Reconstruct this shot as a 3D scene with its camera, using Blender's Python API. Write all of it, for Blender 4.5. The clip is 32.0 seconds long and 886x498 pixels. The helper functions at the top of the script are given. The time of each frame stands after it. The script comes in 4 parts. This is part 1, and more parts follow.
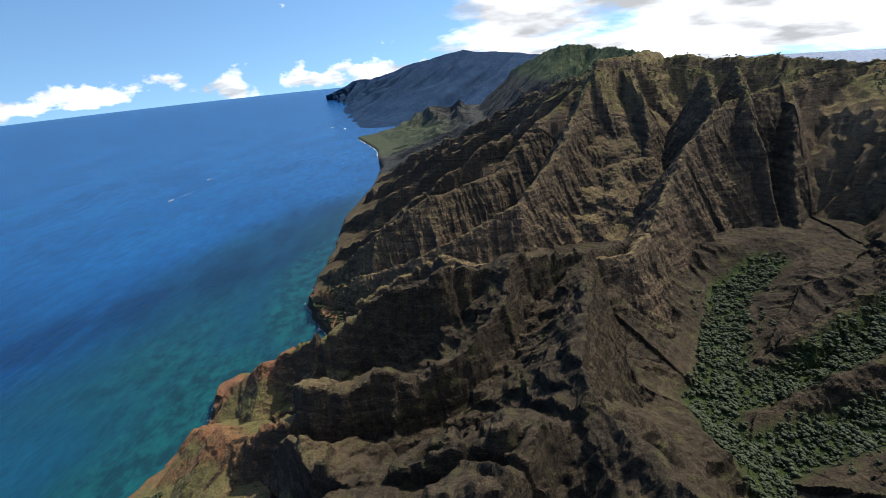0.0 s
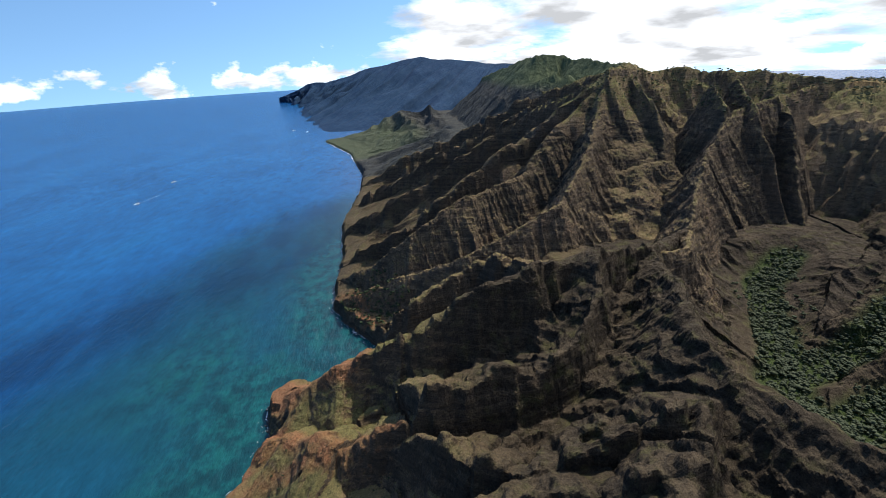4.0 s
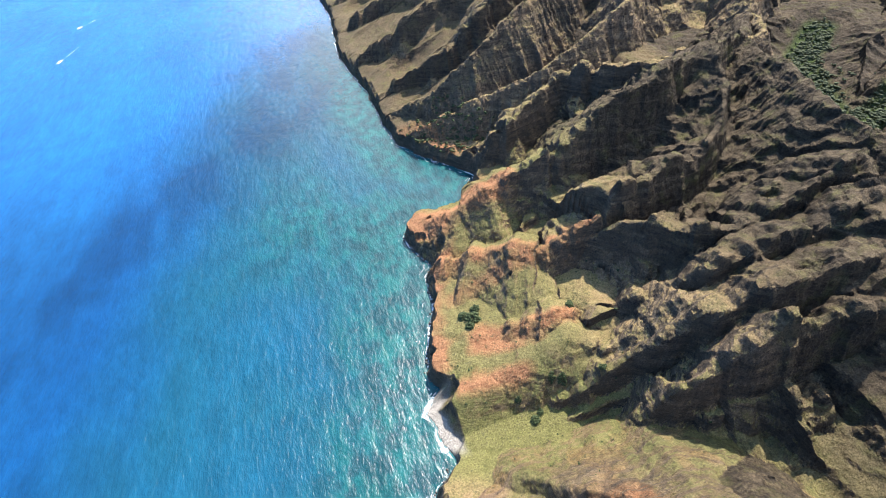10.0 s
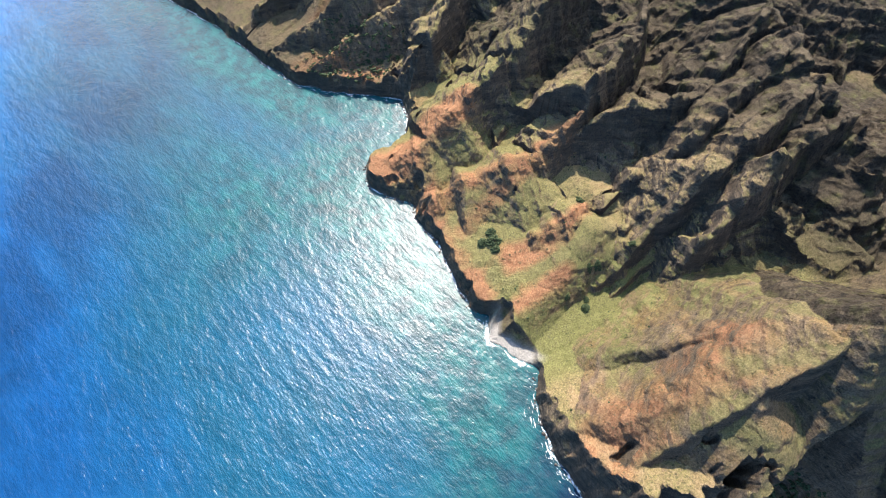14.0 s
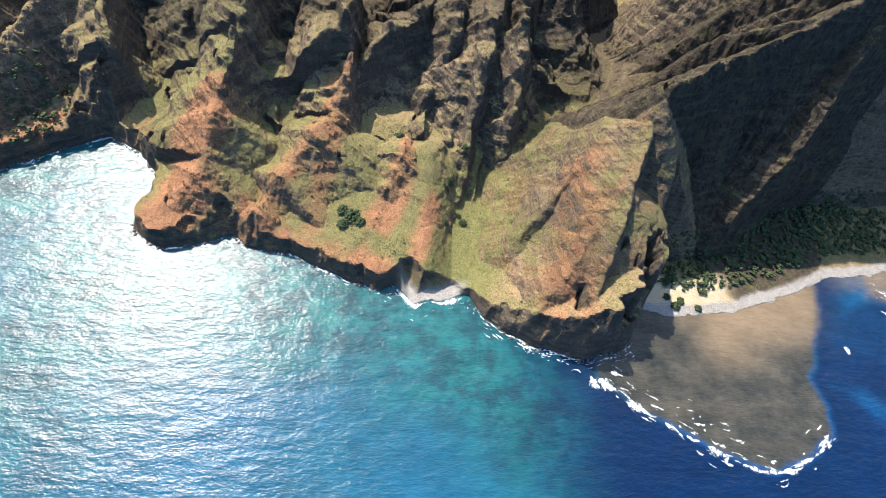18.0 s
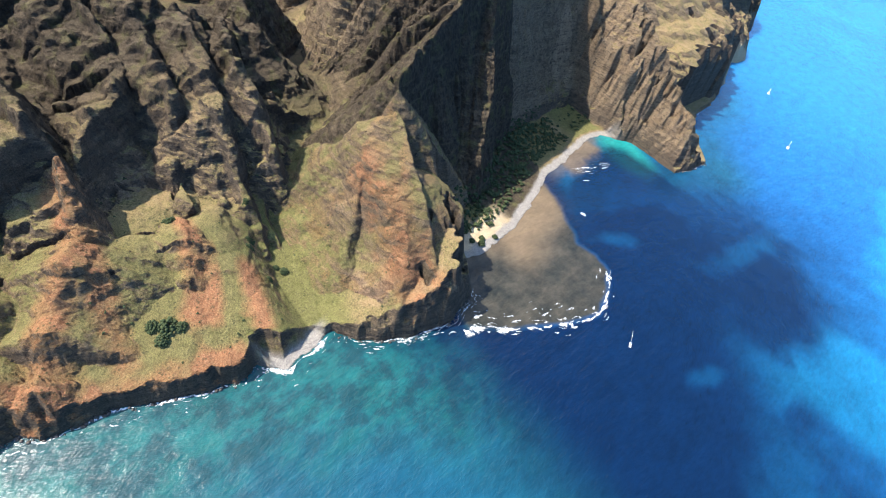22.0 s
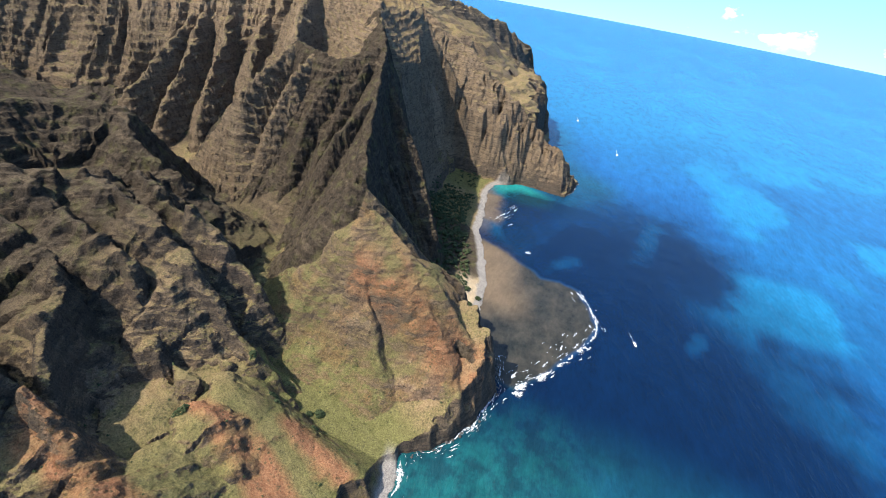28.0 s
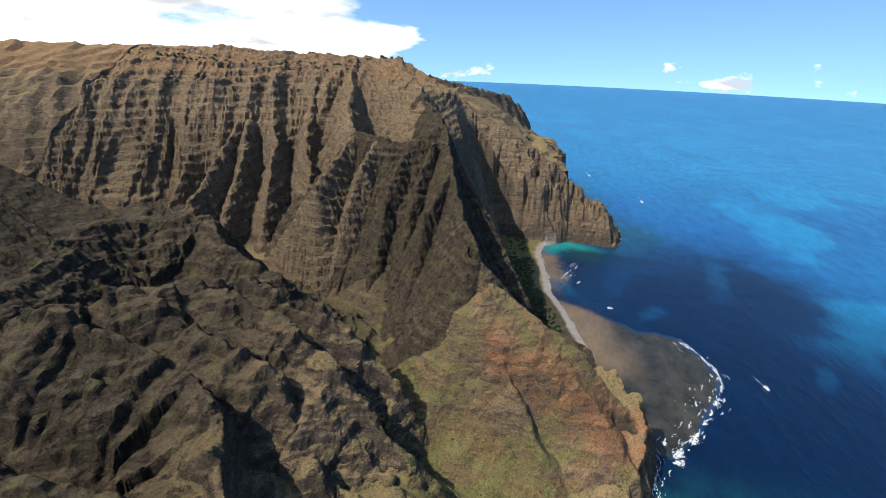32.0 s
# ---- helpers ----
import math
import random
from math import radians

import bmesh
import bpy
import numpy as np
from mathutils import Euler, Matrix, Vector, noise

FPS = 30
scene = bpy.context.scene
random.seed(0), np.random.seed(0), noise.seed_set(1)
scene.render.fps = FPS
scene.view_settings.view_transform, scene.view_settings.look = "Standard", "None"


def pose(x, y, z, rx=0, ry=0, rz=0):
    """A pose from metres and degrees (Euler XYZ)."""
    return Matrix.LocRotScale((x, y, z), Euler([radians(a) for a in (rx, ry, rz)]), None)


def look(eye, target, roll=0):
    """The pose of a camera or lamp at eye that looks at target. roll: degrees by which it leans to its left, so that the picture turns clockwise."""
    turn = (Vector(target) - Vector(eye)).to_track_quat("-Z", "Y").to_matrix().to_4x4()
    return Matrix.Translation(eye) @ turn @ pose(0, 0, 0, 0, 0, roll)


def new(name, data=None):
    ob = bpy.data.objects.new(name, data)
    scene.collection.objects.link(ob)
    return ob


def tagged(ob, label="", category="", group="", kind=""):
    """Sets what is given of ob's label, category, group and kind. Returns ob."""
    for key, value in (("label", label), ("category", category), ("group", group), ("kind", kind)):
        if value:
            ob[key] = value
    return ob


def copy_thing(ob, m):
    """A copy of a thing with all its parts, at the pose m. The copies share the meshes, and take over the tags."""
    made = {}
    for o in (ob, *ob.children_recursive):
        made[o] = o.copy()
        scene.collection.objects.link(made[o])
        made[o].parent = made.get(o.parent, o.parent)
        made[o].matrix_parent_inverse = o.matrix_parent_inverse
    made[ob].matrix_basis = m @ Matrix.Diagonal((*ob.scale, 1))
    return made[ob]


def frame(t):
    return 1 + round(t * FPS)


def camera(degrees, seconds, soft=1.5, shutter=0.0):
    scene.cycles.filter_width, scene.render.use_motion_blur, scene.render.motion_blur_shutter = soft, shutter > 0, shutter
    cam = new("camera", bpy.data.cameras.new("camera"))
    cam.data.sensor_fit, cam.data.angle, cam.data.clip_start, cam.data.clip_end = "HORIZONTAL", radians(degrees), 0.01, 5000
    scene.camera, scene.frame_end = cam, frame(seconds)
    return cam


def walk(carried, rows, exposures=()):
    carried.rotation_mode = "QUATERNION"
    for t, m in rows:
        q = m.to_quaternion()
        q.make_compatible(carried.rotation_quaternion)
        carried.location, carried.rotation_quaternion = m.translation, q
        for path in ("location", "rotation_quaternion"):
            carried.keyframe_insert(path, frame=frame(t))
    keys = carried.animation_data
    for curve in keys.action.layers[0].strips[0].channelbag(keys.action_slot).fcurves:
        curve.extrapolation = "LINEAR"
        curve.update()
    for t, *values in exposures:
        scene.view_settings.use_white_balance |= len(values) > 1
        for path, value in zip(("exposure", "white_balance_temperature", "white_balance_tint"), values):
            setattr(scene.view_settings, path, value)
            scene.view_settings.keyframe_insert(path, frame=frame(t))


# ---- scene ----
cam = camera(88.71, 32.0, soft=0.8)
ROWS = [
    (0.0, 49.5, 15.0, 327.1, 66.55, 4.88, 1.78),
    (0.5, 32.2, 14.0, 326.8, 66.61, 5.31, 1.25),
    (1.0, 15.5, 13.4, 326.6, 67.08, 5.05, 1.30),
    (1.5, -0.5, 13.3, 326.5, 67.20, 4.54, 0.81),
    (2.0, -16.0, 13.2, 326.4, 67.18, 4.13, -0.56),
    (2.5, -31.1, 12.9, 326.3, 66.77, 3.35, -1.81),
    (4.5, -89.2, 12.5, 328.8, 66.95, 2.88, -6.14),
    (5.0, -104.0, 12.5, 329.2, 66.84, 2.97, -7.17),
    (5.5, -119.6, 12.3, 329.7, 66.13, 3.13, -7.86),
    (6.0, -136.3, 11.9, 330.2, 64.77, 3.53, -8.59),
    (6.5, -154.7, 11.6, 330.8, 63.47, 3.41, -9.47),
    (7.0, -173.4, 11.4, 331.8, 62.39, 3.07, -10.12),
    (7.5, -192.3, 11.3, 333.6, 59.53, 2.30, -10.83),
    (8.0, -211.3, 11.6, 336.4, 55.63, 2.75, -11.47),
    (8.5, -230.1, 12.5, 340.4, 52.31, 3.91, -12.05),
    (9.0, -248.7, 14.0, 345.5, 49.52, 4.76, -13.61),
    (9.5, -267.1, 16.0, 351.2, 46.95, 5.11, -15.94),
    (10.0, -284.1, 21.9, 357.1, 44.34, 4.92, -18.34),
    (10.5, -299.7, 30.7, 362.1, 41.95, 4.57, -20.67),
    (11.0, -314.4, 41.5, 365.8, 40.03, 4.22, -23.36),
    (11.5, -328.9, 52.9, 368.4, 38.16, 4.08, -26.83),
    (12.0, -343.5, 64.6, 370.5, 36.54, 3.93, -30.39),
    (12.5, -358.3, 76.3, 372.3, 35.59, 3.44, -33.53),
    (13.0, -372.5, 88.6, 373.3, 34.42, 2.50, -36.29),
    (13.5, -385.5, 101.3, 373.3, 33.24, 1.88, -39.70),
    (14.0, -396.9, 114.2, 371.9, 32.11, 0.82, -44.21),
    (14.5, -406.1, 127.5, 368.5, 31.59, -0.15, -49.66),
    (16.5, -433.0, 181.6, 346.8, 31.94, -3.11, -71.95),
    (17.0, -436.4, 194.0, 341.7, 32.97, -3.63, -77.07),
    (17.5, -437.6, 204.6, 337.8, 33.03, -4.88, -82.51),
    (18.0, -437.4, 213.1, 335.9, 32.76, -7.96, -90.01),
    (18.5, -436.4, 221.0, 335.3, 33.44, -8.99, -97.02),
    (19.0, -435.1, 228.9, 335.2, 34.27, -8.82, -101.83),
    (19.5, -434.3, 236.4, 335.5, 34.70, -9.35, -107.04),
    (20.0, -434.2, 243.5, 336.2, 35.55, -10.56, -112.51),
    (20.5, -434.3, 250.1, 336.8, 37.28, -11.69, -118.67),
    (21.0, -433.6, 256.3, 336.8, 39.00, -12.34, -124.41),
    (21.5, -431.5, 262.6, 336.5, 40.98, -13.04, -128.41),
    (22.0, -428.5, 269.6, 336.7, 42.68, -12.92, -132.29),
    (22.5, -424.7, 277.2, 337.2, 43.99, -12.34, -136.12),
    (23.0, -420.1, 285.0, 337.5, 45.19, -11.58, -140.15),
    (23.5, -414.6, 292.7, 337.4, 46.74, -11.10, -143.67),
    (24.0, -408.0, 300.2, 336.5, 48.26, -11.13, -146.09),
    (24.5, -399.8, 306.9, 334.7, 49.94, -11.37, -147.82),
    (25.0, -390.0, 312.6, 332.0, 51.76, -12.25, -148.83),
    (25.5, -379.2, 318.0, 328.6, 52.97, -13.20, -149.49),
    (27.5, -334.2, 337.4, 314.1, 57.23, -9.89, -158.11),
    (28.0, -321.8, 341.1, 310.1, 57.81, -8.53, -159.63),
    (28.5, -308.5, 343.7, 306.4, 58.98, -7.42, -160.80),
    (29.0, -294.3, 345.9, 303.0, 60.39, -6.33, -161.83),
    (29.5, -279.9, 348.0, 299.7, 61.50, -5.13, -162.82),
    (30.0, -265.4, 350.0, 297.2, 63.43, -4.10, -163.70),
    (30.5, -251.4, 351.8, 295.3, 65.12, -3.41, -164.57),
    (31.0, -237.9, 353.8, 293.7, 66.08, -2.68, -164.76),
    (31.5, -225.5, 355.9, 292.1, 67.07, -2.28, -164.56),
    (32.0, -213.7, 358.1, 290.4, 67.38, -1.95, -164.45),
]
walk(cam, [(t, pose(x, y, z, rx, ry, rz)) for t, x, y, z, rx, ry, rz in ROWS],
     [(0.0, -0.05), (6.0, 0.25), (7.0, 0.6), (8.0, 1.25), (9.0, 1.5), (13.0, 1.44), (19.0, 1.36), (23.0, 1.28), (25.0, 1.18), (28.0, 0.9), (30.0, 0.55), (32.0, 0.3)])

# ---- world, sun ----
SUN_EL, SUN_AZ = 52.0, 49.0          # degrees; azimuth clockwise from +y
world = bpy.data.worlds.new("sky")
scene.world = world
world.use_nodes = True


def nodes_of(tree):
    tree.nodes.clear()

    def add(kind, **props):
        n = tree.nodes.new(kind)
        for k, v in props.items():
            if k == "op":
                n.operation = v
            elif k == "blend":
                n.blend_type = v
            elif k == "dtype":
                n.data_type = v
        return n

    def link(a, b):
        tree.links.new(a, b)
    return add, link


def make_world():
    add, link = nodes_of(world.node_tree)
    out, bg = add("ShaderNodeOutputWorld"), add("ShaderNodeBackground")
    co = add("ShaderNodeTexCoord")
    lift = add("ShaderNodeVectorMath", op="ADD")
    lift.inputs[1].default_value = (0, 0, 0.075)
    rise = add("ShaderNodeVectorMath", op="ADD")
    rise.inputs[1].default_value = (0, 0, 0.13)
    link(co.outputs["Generated"], lift.inputs[0])
    top = add("ShaderNodeVectorMath", op="MAXIMUM")
    top.inputs[1].default_value = (-2, -2, 0.012)
    link(lift.outputs[0], top.inputs[0])
    sky = add("ShaderNodeTexSky")
    sky.sky_type, sky.sun_disc = "NISHITA", False
    sky.sun_elevation, sky.sun_rotation = radians(SUN_EL), radians(SUN_AZ)
    sky.altitude, sky.air_density, sky.dust_density, sky.ozone_density = 200, 1.0, 0.10, 1.4
    link(top.outputs[0], rise.inputs[0])
    link(rise.outputs[0], sky.inputs[0])
    sep = add("ShaderNodeSeparateXYZ")
    link(top.outputs[0], sep.inputs[0])
    # cloud deck: direction projected on a flat layer
    flat = add("ShaderNodeVectorMath", op="DIVIDE")
    link(top.outputs[0], flat.inputs[0])
    zz = add("ShaderNodeCombineXYZ")
    zp = add("ShaderNodeMath", op="ADD")
    zp.inputs[1].default_value = 0.16
    link(sep.outputs[2], zp.inputs[0])
    for i in range(3):
        link(zp.outputs[0], zz.inputs[i])
    link(zz.outputs[0], flat.inputs[1])
    cn = add("ShaderNodeTexNoise")
    cn.inputs["Scale"].default_value, cn.inputs["Detail"].default_value, cn.inputs["Roughness"].default_value = 0.75, 8, 0.58
    link(flat.outputs[0], cn.inputs["Vector"])
    # more cloud above the land (+x side) than above the sea
    bias = add("ShaderNodeMapRange")
    for i, v in enumerate((-0.12, 0.32, -0.34, 0.12)):
        bias.inputs[i + 1].default_value = v
    lean = add("ShaderNodeVectorMath", op="DOT_PRODUCT")
    lean.inputs[1].default_value = (1.0, 0.25, 0.0)
    link(top.outputs[0], lean.inputs[0])
    link(lean.outputs["Value"], bias.inputs[0])
    cs = add("ShaderNodeMath", op="ADD")
    link(cn.outputs["Fac"], cs.inputs[0])
    link(bias.outputs[0], cs.inputs[1])
    cr = add("ShaderNodeMapRange")
    for i, v in enumerate((0.50, 0.60, 0.0, 1.0)):
        cr.inputs[i + 1].default_value = v
    link(cs.outputs[0], cr.inputs[0])
    # cumulus bank low over the horizon
    sq = add("ShaderNodeVectorMath", op="MULTIPLY")
    sq.inputs[1].default_value = (15, 15, 25)
    link(top.outputs[0], sq.inputs[0])
    n2 = add("ShaderNodeTexNoise")
    n2.inputs["Scale"].default_value, n2.inputs["Detail"].default_value, n2.inputs["Roughness"].default_value = 1.0, 7, 0.55
    link(sq.outputs[0], n2.inputs["Vector"])
    band = add("ShaderNodeMapRange")
    for i, v in enumerate((0.045, 0.115, 0.05, -0.22)):
        band.inputs[i + 1].default_value = v
    link(sep.outputs[2], band.inputs[0])
    low = add("ShaderNodeMapRange")
    for i, v in enumerate((0.02, 0.05, -0.2, 0.0)):
        low.inputs[i + 1].default_value = v
    link(sep.outputs[2], low.inputs[0])
    b2 = add("ShaderNodeMath", op="ADD")
    link(band.outputs[0], b2.inputs[0])
    link(low.outputs[0], b2.inputs[1])
    b3 = add("ShaderNodeMath", op="ADD")
    link(n2.outputs["Fac"], b3.inputs[0])
    link(b2.outputs[0], b3.inputs[1])
    side = add("ShaderNodeMapRange")
    for i, v in enumerate((-0.4, 0.3, -0.10, 0.0)):
        side.inputs[i + 1].default_value = v
    link(sep.outputs[1], side.inputs[0])
    b4 = add("ShaderNodeMath", op="ADD")
    link(b3.outputs[0], b4.inputs[0])
    link(side.outputs[0], b4.inputs[1])
    c2 = add("ShaderNodeMapRange")
    for i, v in enumerate((0.47, 0.56, 0.0, 0.9)):
        c2.inputs[i + 1].default_value = v
    link(b4.outputs[0], c2.inputs[0])
    mx = add("ShaderNodeMath", op="MAXIMUM")
    link(cr.outputs[0], mx.inputs[0])
    link(c2.outputs[0], mx.inputs[1])
    # cloud tone: bright tops, grey bellies
    n3 = add("ShaderNodeTexNoise")
    n3.inputs["Scale"].default_value, n3.inputs["Detail"].default_value = 1.7, 5
    link(flat.outputs[0], n3.inputs["Vector"])
    tone = add("ShaderNodeMapRange")
    for i, v in enumerate((0.36, 0.60, 5.0, 13.0)):
        tone.inputs[i + 1].default_value = v
    link(n3.outputs["Fac"], tone.inputs[0])
    col = add("ShaderNodeVectorMath", op="SCALE")
    col.inputs[0].default_value = (0.95, 0.98, 1.03)
    link(tone.outputs[0], col.inputs["Scale"])
    mix = add("ShaderNodeMix", dtype="RGBA")
    link(mx.outputs[0], mix.inputs["Factor"])
    clear = add("ShaderNodeVectorMath", op="MULTIPLY")
    clear.inputs[1].default_value = (1.02, 1.28, 1.42)
    link(sky.outputs[0], clear.inputs[0])
    link(clear.outputs[0], mix.inputs["A"])
    link(col.outputs[0], mix.inputs["B"])
    bg.inputs["Strength"].default_value = 0.13
    link(mix.outputs["Result"], bg.inputs["Color"])
    link(bg.outputs[0], out.inputs[0])


make_world()
sun = new("sun", bpy.data.lights.new("sun", "SUN"))
sun.data.energy, sun.data.angle, sun.data.color = 4.8, radians(0.6), (1.0, 0.93, 0.83)
ce = math.cos(radians(SUN_EL))
sun_dir = Vector((math.sin(radians(SUN_AZ)) * ce, math.cos(radians(SUN_AZ)) * ce, math.sin(radians(SUN_EL))))
sun.matrix_world = look(sun_dir * 900, (0, 0, 0))


# ---- materials ----
def material(name):
    m = bpy.data.materials.new(name)
    m.use_nodes = True
    add, link = nodes_of(m.node_tree)
    out, bsdf = add("ShaderNodeOutputMaterial"), add("ShaderNodeBsdfPrincipled")
    link(bsdf.outputs[0], out.inputs[0])
    return m, add, link, bsdf


def noise_node(add, link, vec, scale, detail=5, rough=0.55, stretch=None):
    if stretch:
        s = add("ShaderNodeVectorMath", op="MULTIPLY")
        s.inputs[1].default_value = stretch
        link(vec, s.inputs[0])
        vec = s.outputs[0]
    n = add("ShaderNodeTexNoise")
    n.inputs["Scale"].default_value, n.inputs["Detail"].default_value, n.inputs["Roughness"].default_value = scale, detail, rough
    link(vec, n.inputs["Vector"])
    return n.outputs["Fac"]


def ranged(add, link, src, a, b, c=0.0, d=1.0):
    r = add("ShaderNodeMapRange")
    for i, v in enumerate((a, b, c, d)):
        r.inputs[i + 1].default_value = v
    link(src, r.inputs[0])
    return r.outputs[0]


def mixed(add, link, fac, a, b):
    m = add("ShaderNodeMix", dtype="RGBA")
    link(fac, m.inputs["Factor"])
    for side, v in (("A", a), ("B", b)):
        if isinstance(v, tuple):
            m.inputs[side].default_value = (*v, 1)
        else:
            link(v, m.inputs[side])
    return m.outputs["Result"]


def calc(add, link, op, a, b):
    m = add("ShaderNodeMath", op=op)
    for i, v in enumerate((a, b)):
        if isinstance(v, (int, float)):
            m.inputs[i].default_value = v
        else:
            link(v, m.inputs[i])
    return m.outputs[0]


def attr(add, name):
    a = add("ShaderNodeAttribute")
    a.attribute_name = name
    return a.outputs["Fac"]


def land_material(name):
    """Basalt cliffs in level layers, dry grass on the gentler slopes, red earth near the sea."""
    m, add, link, bsdf = material(name)
    geo = add("ShaderNodeNewGeometry")
    pos = geo.outputs["Position"]
    nz = add("ShaderNodeSeparateXYZ")
    link(geo.outputs["Normal"], nz.inputs[0])
    slope = nz.outputs[2]
    broad = noise_node(add, link, pos, 0.012, 5)
    mid = noise_node(add, link, pos, 0.07, 6, 0.66)
    fine = noise_node(add, link, pos, 0.6, 6, 0.7)
    layer = noise_node(add, link, pos, 1.0, 5, 0.62, (0.014, 0.014, 0.26))
    speck = noise_node(add, link, pos, 0.22, 7, 0.75)
    rock = mixed(add, link, ranged(add, link, layer, 0.40, 0.60), (0.058, 0.046, 0.036), (0.235, 0.172, 0.108))
    rock = mixed(add, link, ranged(add, link, mid, 0.40, 0.64), rock, (0.150, 0.112, 0.074))
    rock = mixed(add, link, ranged(add, link, broad, 0.50, 0.68), rock, (0.22, 0.150, 0.098))
    rock = mixed(add, link, calc(add, link, "MULTIPLY", attr(add, "pale"), ranged(add, link, mid, 0.36, 0.56, 0.25, 1.0)), rock, (0.27, 0.195, 0.125))
    rock = mixed(add, link, ranged(add, link, speck, 0.44, 0.34), rock, (0.030, 0.026, 0.023))
    bare = calc(add, link, "MULTIPLY", ranged(add, link, calc(add, link, "ADD", slope, calc(add, link, "MULTIPLY", calc(add, link, "SUBTRACT", mid, 0.5), 0.5)), 0.50, 0.30), calc(add, link, "SUBTRACT", 0.75, attr(add, "pale")))
    rock = mixed(add, link, calc(add, link, "MULTIPLY", bare, 0.8), rock, (0.060, 0.050, 0.043))
    grass = mixed(add, link, ranged(add, link, mid, 0.38, 0.60), (0.200, 0.138, 0.072), (0.146, 0.122, 0.050))
    grass = mixed(add, link, ranged(add, link, fine, 0.44, 0.66), grass, (0.230, 0.165, 0.090))
    gsl = calc(add, link, "ADD", slope, calc(add, link, "MULTIPLY", calc(add, link, "SUBTRACT", mid, 0.5), 0.55))
    gsl = calc(add, link, "ADD", gsl, calc(add, link, "MULTIPLY", attr(add, "green"), 0.25))
    col = mixed(add, link, ranged(add, link, gsl, 0.60, 0.84), rock, grass)
    lush = mixed(add, link, ranged(add, link, speck, 0.38, 0.62), (0.098, 0.096, 0.033), (0.158, 0.144, 0.056))
    col = mixed(add, link, calc(add, link, "MULTIPLY", attr(add, "green"), ranged(add, link, calc(add, link, "ADD", slope, calc(add, link, "MULTIPLY", mid, 0.5)), 0.86, 1.06)), col, lush)
    earth = mixed(add, link, ranged(add, link, fine, 0.35, 0.65), (0.225, 0.098, 0.047), (0.260, 0.138, 0.074))
    rmask = calc(add, link, "MULTIPLY", ranged(add, link, calc(add, link, "ADD", attr(add, "red"), calc(add, link, "MULTIPLY", calc(add, link, "SUBTRACT", mid, 0.5), 0.75)), 0.24, 0.70), ranged(add, link, slope, 0.34, 0.62))
    col = mixed(add, link, rmask, col, earth)
    dots = calc(add, link, "MULTIPLY", ranged(add, link, speck, 0.58, 0.63), ranged(add, link, slope, 0.35, 0.6))
    col = mixed(add, link, calc(add, link, "MULTIPLY", dots, 0.6), col, (0.050, 0.052, 0.026))
    cells = add("ShaderNodeTexVoronoi")
    cells.inputs["Scale"].default_value, cells.inputs["Randomness"].default_value = 0.34, 1.0
    link(pos, cells.inputs["Vector"])
    tuft = calc(add, link, "MULTIPLY", ranged(add, link, cells.outputs["Distance"], 0.34, 0.20), ranged(add, link, mid, 0.42, 0.56))
    tuft = calc(add, link, "MULTIPLY", tuft, ranged(add, link, slope, 0.45, 0.7))
    col = mixed(add, link, calc(add, link, "MULTIPLY", tuft, 0.7), col, (0.058, 0.056, 0.026))
    stone = calc(add, link, "MULTIPLY", ranged(add, link, noise_node(add, link, pos, 1.0, 5, 0.7, (0.10, 0.10, 0.55)), 0.53, 0.60), ranged(add, link, slope, 0.80, 0.55))
    col = mixed(add, link, calc(add, link, "MULTIPLY", stone, 0.55), col, (0.045, 0.040, 0.036))
    # dark rock and scrub, with the cloud shade of these slopes mixed in
    shaded_brush = mixed(add, link, ranged(add, link, speck, 0.40, 0.60), (0.022, 0.018, 0.014), (0.064, 0.049, 0.034))
    shaded_brush = mixed(add, link, ranged(add, link, mid, 0.52, 0.66), shaded_brush, (0.068, 0.062, 0.028))
    shaded_brush = mixed(add, link, calc(add, link, "MULTIPLY", ranged(add, link, layer, 0.55, 0.66), 0.6), shaded_brush, (0.100, 0.075, 0.050))
    col = mixed(add, link, attr(add, "shaded_brush"), col, shaded_brush)
    trees = mixed(add, link, fine, (0.022, 0.038, 0.012), (0.065, 0.085, 0.026))
    col = mixed(add, link, attr(add, "wood"), col, trees)
    sand = mixed(add, link, fine, (0.36, 0.27, 0.17), (0.48, 0.38, 0.25))
    col = mixed(add, link, attr(add, "sand"), col, sand)
    pebble = mixed(add, link, fine, (0.17, 0.155, 0.14), (0.34, 0.31, 0.275))
    col = mixed(add, link, attr(add, "pebble"), col, pebble)
    grit = noise_node(add, link, pos, 1.0, 3, 0.85)
    coarse = noise_node(add, link, pos, 0.16, 4, 0.7)
    tint = add("ShaderNodeVectorMath", op="SCALE")
    link(col, tint.inputs[0])
    link(calc(add, link, "MULTIPLY", ranged(add, link, grit, 0.30, 0.70, 0.52, 1.48), ranged(add, link, coarse, 0.30, 0.70, 0.84, 1.16)), tint.inputs["Scale"])
    link(tint.outputs[0], bsdf.inputs["Base Color"])
    bsdf.inputs["Roughness"].default_value = 0.95
    bsdf.inputs["Specular IOR Level"].default_value = 0.15
    bump = add("ShaderNodeBump")
    bump.inputs["Strength"].default_value, bump.inputs["Distance"].default_value = 1.0, 3.0
    relief = add("ShaderNodeMath", op="MULTIPLY")
    link(calc(add, link, "ADD", calc(add, link, "ADD", fine, calc(add, link, "MULTIPLY", speck, 1.5)), calc(add, link, "MULTIPLY", layer, 1.2)), relief.inputs[0])
    link(ranged(add, link, slope, 0.60, 0.86, 1.0, 0.38), relief.inputs[1])
    link(relief.outputs[0], bump.inputs["Height"])
    link(bump.outputs[0], bsdf.inputs["Normal"])
    return m


